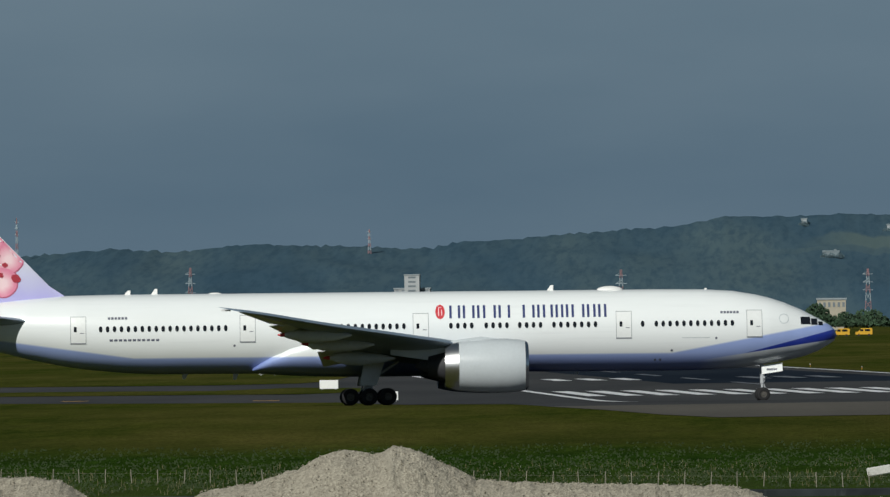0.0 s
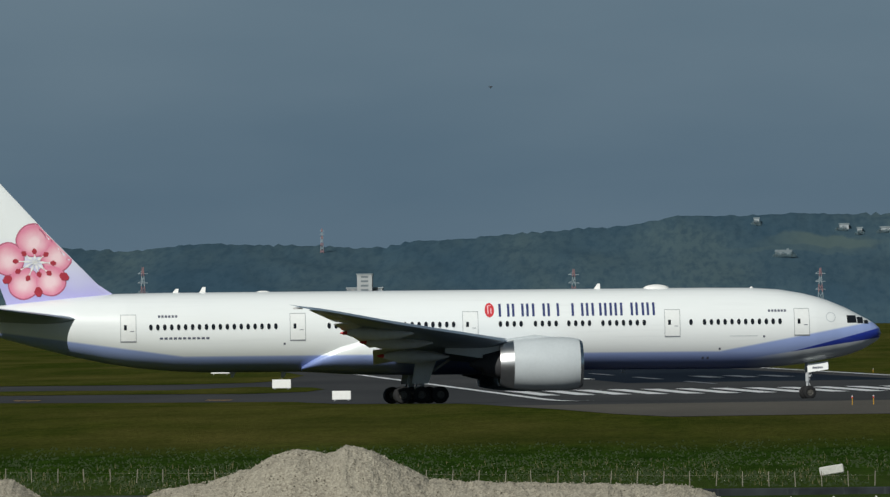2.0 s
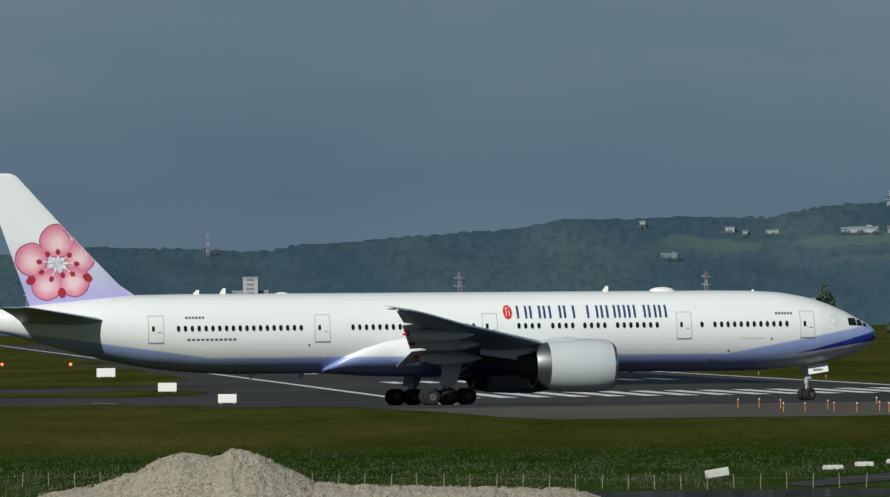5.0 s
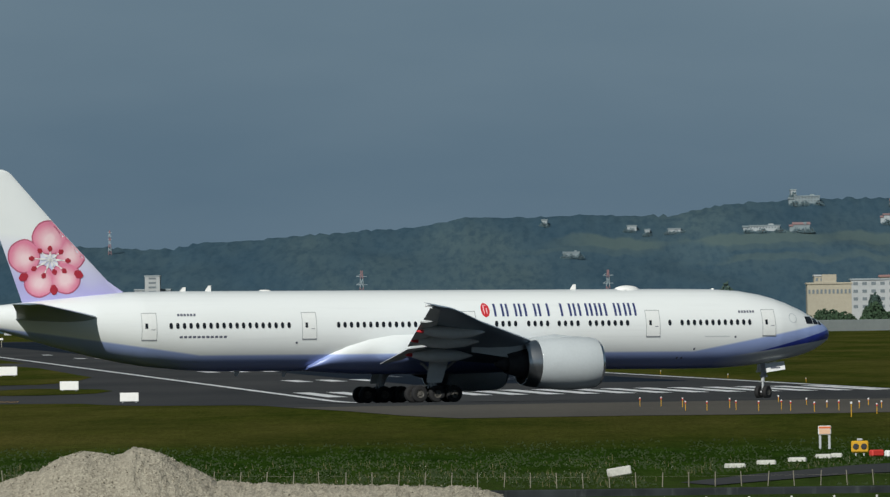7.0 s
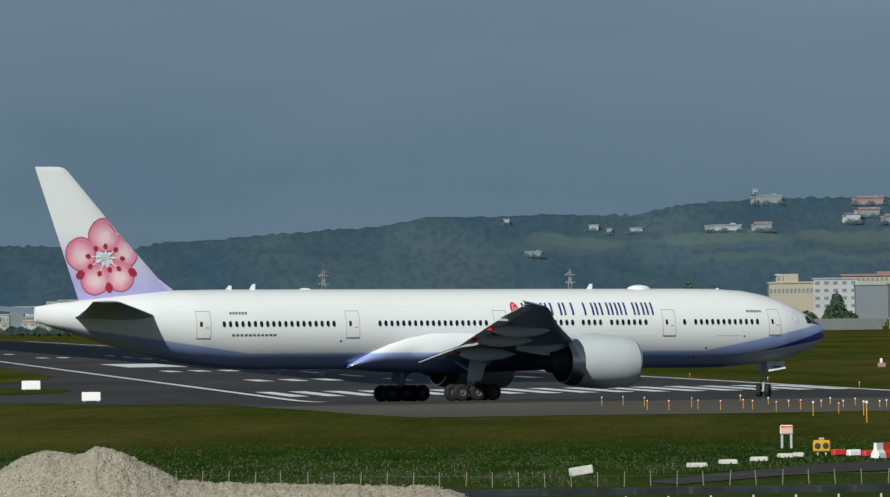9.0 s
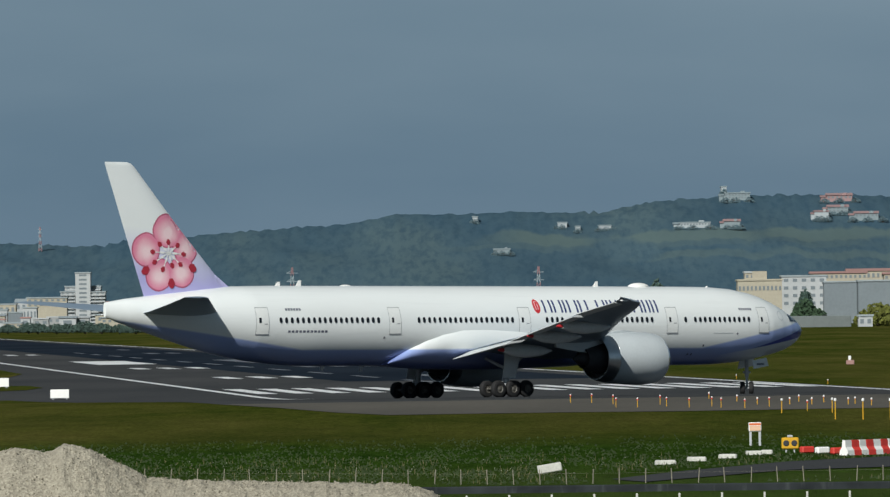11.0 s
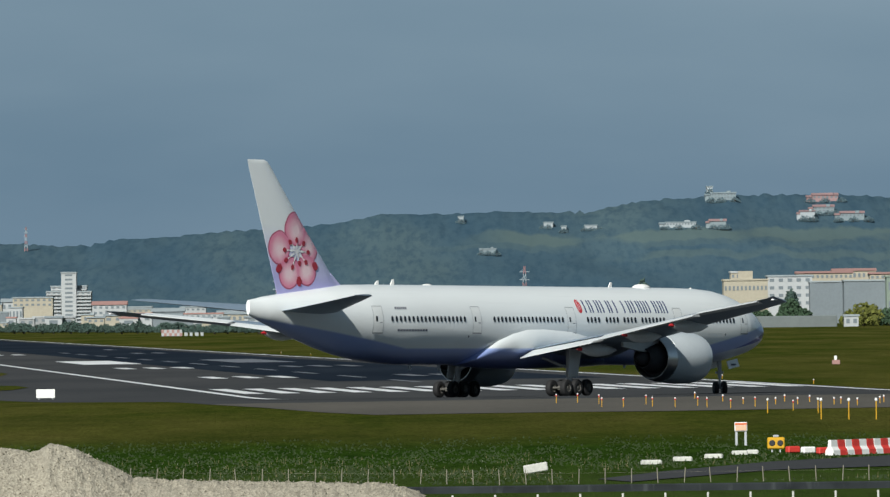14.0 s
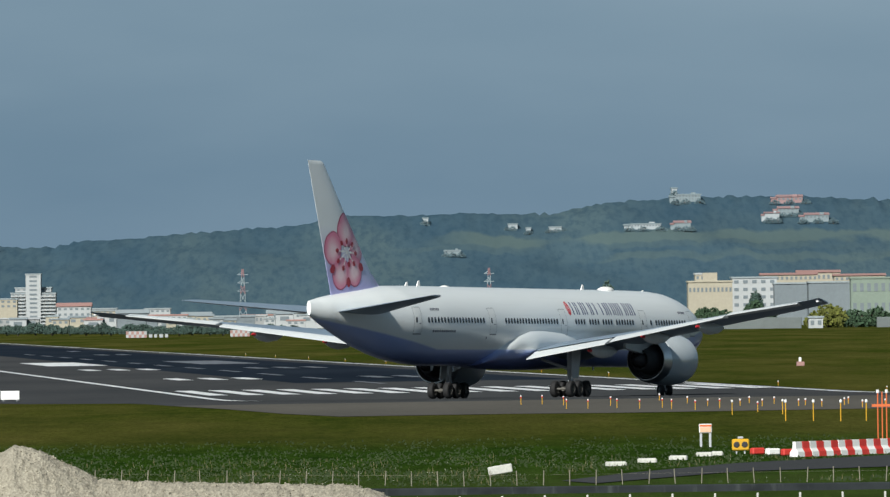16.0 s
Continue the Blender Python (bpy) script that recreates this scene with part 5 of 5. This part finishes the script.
def signs():
    for x, y in ((-67.5, 958), (-46.6, 752), (-34.5, 643)):
        board(x, y, 33 * y / 12716, 15.5 * y / 12716, 2.5 * y / 12716, "white rectangular taxiway marker board in the grass")
    b = board(3.8, 267.5, 0.90, 0.32, 0.06, "leaning white board lying in the rough grass", "board", -9, "old_white", legs=False)
    o = board(13.5, 317, 0.56, 0.40, 0.62, "white and orange notice board on two striped legs", "notice_board")
    part("band", boxes((-0.26, 0.26, -0.10, -0.092, 0.90, 0.99)), "orange", o, "orange band")
    part("pale_field", boxes((-0.24, 0.24, -0.10, -0.092, 0.66, 0.88)), plain("faded_peach", (0.66, 0.42, 0.28), 0.6), o)
    y = thing("light_box", "yellow twin-lamp warning light box on short legs", "warning light", pose(14.3, 301.5, height(301.5)))
    part("body", boxes((-0.36, 0.36, -0.12, 0.12, 0.14, 0.62), bevel=0.04), "yellow", y)
    part("hood", boxes((-0.12, 0.12, -0.12, 0.12, 0.62, 0.72), bevel=0.03), "gear", y)
    for k in (-0.17, 0.17):
        part("lens", lathe(bmesh.new(), [(-0.15, 0.10), (-0.125, 0.13), (-0.11, 0.13)], 16, (k, 0, 0.38), "Y"), "dark_void", y, "dark round lamp lens")
        part("leg", boxes((k - 0.03, k + 0.03, -0.03, 0.03, -0.05, 0.16)), "gear", y)
    # concrete blocks beside the service road
    for x, yy, w in ((8.47, 281.3, 0.82), (9.88, 286.8, 0.78), (11.3, 291.4, 0.74), (12.6, 297.4, 0.66), (13.2, 298.9, 0.5)):
        ob = part("kerb_block", boxes((-w / 2, w / 2, -0.2, 0.2, -0.05, 0.17), bevel=0.05), "old_white", None, at=pose(x, yy, height(yy), 0, 0, random.Random(int(x * 10)).uniform(-8, 8)))
        tagged(ob, "whitewashed concrete block in the grass", "block", "whitewashed blocks")
    # red and white plastic barriers
    for i in range(28):
        x, yy = 16.25 + 0.315 * i, 293.9 + 0.36 * i
        bm = loft(bmesh.new(), [[(-k, -d, z), (k, -d, z), (k, d, z), (-k, d, z)] for k, d, z in ((0.23, 0.22, 0), (0.23, 0.20, 0.2), (0.225, 0.09, 0.34), (0.215, 0.07, 0.62))])
        ob = part("road_barrier", bm, "board_white" if i % 2 == 0 else "red", None, at=pose(x, yy, height(yy), 0, 0, 49 + random.Random(i).uniform(-3, 3)))
        tagged(ob, ("white" if i % 2 == 0 else "red") + " plastic road barrier in a row", "barrier", "red and white barriers")
    for i in range(3):
        ob = part("road_barrier", boxes((-0.3, 0.3, -0.15, 0.15, 0, 0.28), bevel=0.05), "board_white" if i % 2 else "red", None, at=pose(14.9 + 0.55 * i, 299.5 - 1.6 * i, height(299), 0, 0, 30))
        tagged(ob, "low plastic road barrier lying at the row's end", "barrier", "red and white barriers")
    sheet("service_road", [(5.8, 257), (6.9, 252.5), (12.6, 268), (18.6, 273), (40, 280), (40, 312), (20, 294), (13.3, 282.5), (8.6, 268)], 0.03, "asphalt", "narrow grey service road through the grass", "road")
    mast = thing("approach_light_mast", "orange approach light frame on twin poles", "light mast", pose(22.0, 328, height(328)))
    for k in (-0.18, 0.02, 0.22):
        part("pole", rod(bmesh.new(), (k, 0, -0.1), (k, 0, 2.2), 0.030, n=8), "orange", mast)
    part("crossbar", boxes((-0.45, 1.4, -0.05, 0.05, 1.52, 1.64)), "orange", mast)
    for k in (-0.18, 0.22):
        part("lamp", rod(bmesh.new(), (k, 0, 2.15), (k, 0, 2.30), 0.07, n=10), "lamp_glass", mast)


def runway_lights():
    """Approach lights: small lamps on frangible yellow stems, row behind row."""
    lamp = thing("approach_light", "small white lamp on a thin yellow stem", "airfield light", pose(0, 0, -40), "approach lights")
    stem_p = part("stem", rod(bmesh.new(), (0, 0, -0.05), (0, 0, 0.36), 0.024, n=8), "yellow", lamp)
    part("collar", lathe(bmesh.new(), [(0.30, 0.03), (0.31, 0.04), (0.36, 0.035)], 8, axis="Z"), "orange", lamp)
    part("lamp", lathe(bmesh.new(), [(0.36, 0.03), (0.38, 0.055), (0.45, 0.055), (0.48, 0.02)], 10, axis="Z"), "lamp_glass", lamp)
    tall = thing("approach_light", "small white lamp on a tall yellow stem", "airfield light", pose(0, 0, -40), "approach lights")
    part("stem", rod(bmesh.new(), (0, 0, -0.05), (0, 0, 1.0), 0.030, n=8), "yellow", tall)
    part("lamp", lathe(bmesh.new(), [(0.98, 0.05), (1.01, 0.075), (1.10, 0.075), (1.15, 0.04)], 10, axis="Z"), "lamp_glass", tall)
    middle = thing("approach_light", "small white lamp on a waist-high yellow stem", "airfield light", pose(0, 0, -40), "approach lights")
    part("stem", rod(bmesh.new(), (0, 0, -0.05), (0, 0, 0.74), 0.026, n=8), "yellow", middle)
    part("lamp", lathe(bmesh.new(), [(0.72, 0.04), (0.75, 0.065), (0.83, 0.065), (0.86, 0.03)], 10, axis="Z"), "lamp_glass", middle)
    red = thing("approach_light", "small red-capped lamp on a thin yellow stem", "airfield light", pose(0, 0, -40), "approach lights")
    part("stem", rod(bmesh.new(), (0, 0, -0.05), (0, 0, 0.46), 0.022, n=8), "yellow", red)
    part("lamp", lathe(bmesh.new(), [(0.45, 0.03), (0.47, 0.055), (0.53, 0.055), (0.56, 0.03)], 10, axis="Z"), "red", red, "red lamp cap")
    part("lens", lathe(bmesh.new(), [(0.55, 0.045), (0.59, 0.05), (0.63, 0.02)], 8, axis="Z"), "lamp_glass", red)
    first = {id(v): True for v in (lamp, tall, middle, red)}

    def put(src, x, y):
        m = pose(x, y, height(y))
        if first[id(src)]:
            src.matrix_basis, first[id(src)] = m, False
        else:
            copy_thing(src, m)
    for x, y in ((20.8, 387), (22.2, 385.5), (23.6, 384.5), (24.9, 383.5), (26.3, 383)):
        put(tall, x, y)
    for x, y in ((7.96, 466), (9.35, 467), (10.58, 460.4), (10.39, 444.4), (11.68, 443), (13.42, 454.8), (13.49, 444), (14.75, 440), (16.28, 444), (16.62, 438), (17.81, 432), (19.54, 438), (21.03, 421.6)):
        put(red, x, y)
    for x, y in ((17.41, 480), (18.61, 463.6), (19.29, 449), (21.21, 447), (22.39, 459.6), (22.51, 445.6), (23.76, 455.4), (24.64, 443.5), (25.18, 445.6), (25.84, 439.6), (27.61, 446), (28.17, 451), (28.02, 435), (29.63, 438.5)):
        put(lamp, x, y)
    for x, y in ((19.08, 411.8), (21.94, 411.4)):
        put(middle, x, y)
    for r in range(0, 700, 60):
        x, y = rw(r, 58)
        put(lamp, x, y)
    guard = thing("guard_light", "small red glowing obstacle light in the grass", "airfield light", pose(-106.8, 1258, height(1258)), "red lights")
    part("stem", rod(bmesh.new(), (0, 0, -0.05), (0, 0, 0.2), 0.06, n=8), "gear", guard)
    k = Nodes("red_lamp_glow", 0.4)
    k.color(rgb(0.8, 0.1, 0.05))
    k.b.inputs["Emission Color"].default_value = rgb(1.0, 0.16, 0.07)
    k.b.inputs["Emission Strength"].default_value = 3.0
    bm = bmesh.new()
    bmesh.ops.create_uvsphere(bm, u_segments=12, v_segments=8, radius=0.26)
    bmesh.ops.translate(bm, verts=bm.verts, vec=(0, 0, 0.35))
    part("lamp", bm, k.m, guard, "glowing red lamp", smooth=True)
    copy_thing(guard, pose(-92.7, 1230, height(1230)))


def tufts():
    """Rough grass and small white flowers in front of the mown field."""
    rnd = random.Random(9)
    for name, mat, n, y0, y1, h0, h1, wd, label in (("grass_tufts", "tuft", 30000, 252, 345, 0.03, 0.11, 0.055, "rough green grass tufts along the fence"),
                                                    ("dry_stalks", "dry", 2500, 252, 300, 0.10, 0.24, 0.014, "thin dry stalks in the rough grass"),
                                                    ("flowers", "flower", 800, 253, 292, 0.0, 0.0, 0.011, "small white flowers in the rough grass")):
        verts, faces = [], []
        for _ in range(n):
            y = rnd.uniform(y0, y1)
            x = rnd.uniform(-0.128, 0.090) * y
            if rnd.random() < (y - 258) / 95:
                continue
            if noise.noise(Vector((x * 0.5, y * 0.08, 1))) < rnd.uniform(-0.6, 0.25):
                continue
            if x > 5 and y < 252 + 1.75 * (x - 4.5) + 14 and y > 246 + 1.05 * (x - 5):
                continue
            z, b = height(y), len(verts)
            if h1:
                h, dx = rnd.uniform(h0, h1), rnd.uniform(-0.06, 0.06)
                verts += [(x - wd, y, z - 0.01), (x + wd, y, z - 0.01), (x + dx, y + rnd.uniform(-0.03, 0.03), z + h), (x, y + wd * 2, z - 0.01)]
                faces += [(b, b + 1, b + 2), (b + 1, b + 3, b + 2), (b + 3, b, b + 2)]
            else:
                z += rnd.uniform(0.08, 0.2)
                verts += [(x - wd, y, z), (x, y - wd, z + 0.01), (x + wd, y, z), (x, y, z + wd * 1.6), (x, y, z - wd)]
                faces += [(b, b + 1, b + 3), (b + 1, b + 2, b + 3), (b, b + 4, b + 1), (b + 1, b + 4, b + 2)]
        me = bpy.data.meshes.new(name)
        me.from_pydata(verts, [], faces)
        tagged(part(name, me, mat), label, "grass" if h1 else "flowers", kind="stuff")


def far_markers():
    """Small things on the field beyond the runway."""
    m = thing("marker", "small red and white marker by the runway", "marker", pose(51.2, 916, height(916)))
    part("body", boxes((-0.5, 0.5, -0.3, 0.3, 0, 0.55), bevel=0.05), "roof_red", m)
    part("top", boxes((-0.22, 0.12, -0.2, 0.2, 0.55, 1.1), bevel=0.05), "board_white", m)
    for x, w, n in ((-88.0, 7.0, 8), (-53, 6.5, 8)):
        e = thing("equipment_hut", "red and white chequered equipment hut far across the field", "hut", pose(x, 2440, height(2440)), "chequered huts")
        part("body", boxes((-w / 2, w / 2, 0, 2.4, 0, 2.2), bevel=0.05), "wall_white", e)
        part("chequer", boxes(*[(-w / 2 + w / n * i, -w / 2 + w / n * (i + 1), -0.06, -0.01, 1.1 * ((i + 1) % 2), 1.1 * ((i + 1) % 2) + 1.06) for i in range(n)]), "roof_red", e, "red squares")
    for x, w in ((-83.2, 1.2), (-81.5, 1.0), (-79.6, 1.3), (-77.8, 1.0)):
        e = thing("equipment_box", "low white equipment box far across the field", "box", pose(x, 2440, height(2440)), "white equipment boxes")
        part("body", boxes((-w / 2, w / 2, 0, 1.0, 0, 1.1), bevel=0.08), "wall_white", e)
        part("lid", boxes((-w / 2 - 0.08, w / 2 + 0.08, -0.08, 1.08, 1.1, 1.22), bevel=0.03), "roof_grey", e)
    for x, h in ((-150, 4.6), (-147, 4.6), (-144, 2.6)):
        p = thing("field_light", "pale light pole by the far runway end", "light pole", pose(x, 2020, height(2020)), "far light poles")
        part("pole", rod(bmesh.new(), (0, 0, -0.1), (0, 0, h), 0.14, n=6), "post", p)
        part("head", boxes((-0.5, 0.5, -0.3, 0.3, h - 0.6, h), bevel=0.08), "board_white", p)


def trucks():
    """Two yellow service vans parked far across the field."""
    def van(x, y):
        v = thing("service_van", "yellow service van parked on the far field", "van", pose(x, y, height(y)), "yellow vans")
        bm = loft(bmesh.new(), [[(-2.6, e, 0.5), (2.6, e, 0.5), (2.6, e, 2.2), (2.3, e, 2.45), (-0.9, e, 2.45), (-1.6, e, 1.5), (-2.6, e, 1.25)] for e in (-0.95, 0.95)])
        part("body", bm, "yellow", v)
        part("side_window", boxes((-1.2, -0.2, -1.0, -0.94, 1.5, 2.15), bevel=0.02), "glass", v)
        part("side_window", boxes((0.3, 1.9, -1.0, -0.94, 1.5, 2.15), bevel=0.02), "glass", v)
        for k in (-1.6, 1.6):
            for e in (-0.85, 0.85):
                part("wheel", lathe(bmesh.new(), [(-0.12, 0.2), (-0.12, 0.36), (0.12, 0.36), (0.12, 0.2)], 14, (k, e, 0.36), "Y"), "tyre", v)
    van(20.2, 2216)
    van(27.3, 2230)


BIRD = []


def bird():
    """A small dark bird that crosses the sky."""
    b = thing("bird", "small dark bird flying across the sky", "bird", pose(-33.4, 300, 15.2))
    part("body", lathe(bmesh.new(), [(-0.14, 0.004), (-0.08, 0.02), (0.02, 0.03), (0.09, 0.022), (0.13, 0.004)], 10), "dark_void", b, smooth=True)
    for e in (-1, 1):
        bm = loft(bmesh.new(), [[(-0.06, e * 0.02, -0.004), (0.06, e * 0.02, -0.004), (0.06, e * 0.02, 0.006), (-0.06, e * 0.02, 0.006)],
                                [(-0.05, e * 0.13, -0.003), (0.05, e * 0.13, -0.003), (0.05, e * 0.13, 0.004), (-0.05, e * 0.13, 0.004)],
                                [(-0.07, e * 0.24, -0.001), (-0.05, e * 0.24, -0.001), (-0.05, e * 0.24, 0.001), (-0.07, e * 0.24, 0.001)]])
        BIRD.append((part("wing", bm, "dark_void", b), e))
    b.scale = (0.65, 0.65, 0.65)
    BIRD.append(b)


trucks()
bird()
M["tuft"] = plain("tuft_green", (0.020, 0.036, 0.007), 0.9, vary=0.35, scale=0.8)
M["flower"] = plain("flower_white", (0.55, 0.56, 0.46), 0.8, vary=0.15)
M["dry"] = plain("dry_stalk", (0.11, 0.10, 0.045), 0.9, vary=0.3)
gravel_heaps()
tufts()
far_markers()
fence()
signs()
runway_lights()


# ---------------------------------------------------------------- what moves
def motions():
    """The airliner rolls along its curve, its nose gear steers, and every wheel rolls as far as it travels."""
    rows = []
    for t, x, y, h in PLANE_PATH:
        a = radians(h)
        f, l = Vector((math.cos(a), math.sin(a), 0)), Vector((-math.sin(a), math.cos(a), 0))
        f = Vector((f.x, f.y, FALL * f.y - 0.0018)).normalized()
        l = Vector((l.x, l.y, FALL * l.y)).normalized()
        u = f.cross(l).normalized()
        l = u.cross(f)
        m = Matrix((f, l, u)).transposed().to_4x4()
        m.translation = (x, y, FALL * (y - 525) + 0.015)
        rows.append((t, m))
    walk(AIRLINER, rows)
    ts = [p[0] for p in PLANE_PATH]
    xs, ys, hs = ([p[i] for p in PLANE_PATH] for i in (1, 2, 3))
    grid = [i * 0.16 for i in range(101)]
    gone, travel = 0.0, [0.0]
    for a, b in zip(grid, grid[1:]):
        gone += math.hypot(np.interp(b, ts, xs) - np.interp(a, ts, xs), np.interp(b, ts, ys) - np.interp(a, ts, ys))
        travel.append(gone)
    steer = []
    for t in [i * 1.0 for i in range(17)]:
        a, b = max(t - 1.2, 0), min(t + 1.2, 16)
        d = math.hypot(np.interp(b, ts, xs) - np.interp(a, ts, xs), np.interp(b, ts, ys) - np.interp(a, ts, ys))
        w = radians(np.interp(b, ts, hs) - np.interp(a, ts, hs))
        steer.append((t, math.degrees(math.atan(31.2 * w / d))))
    walk(NOSE_GEAR[0], [(t, pose(31.2, 0, 0, 0, 0, s)) for t, s in steer])
    walk(BIRD[2], [(t, pose(-33.4 + 11.84 * t, 300, z)) for t, z in ((0, 14.6), (1.4, 14.8), (2.0, 15.9), (2.8, 15.5), (3.5, 14.5), (6, 15.0), (16, 17.0))])
    for ob, e in BIRD[:2]:
        walk(ob, [(i * 0.1, pose(0, 0, 0, e * 32 * math.sin(i * 2.1), 0, 0)) for i in range(161)])
    for ob, r, place in WHEELS:
        walk(ob, [(t, pose(*place, 0, math.degrees(d / r), 0)) for t, d in zip(grid, travel)])


motions()
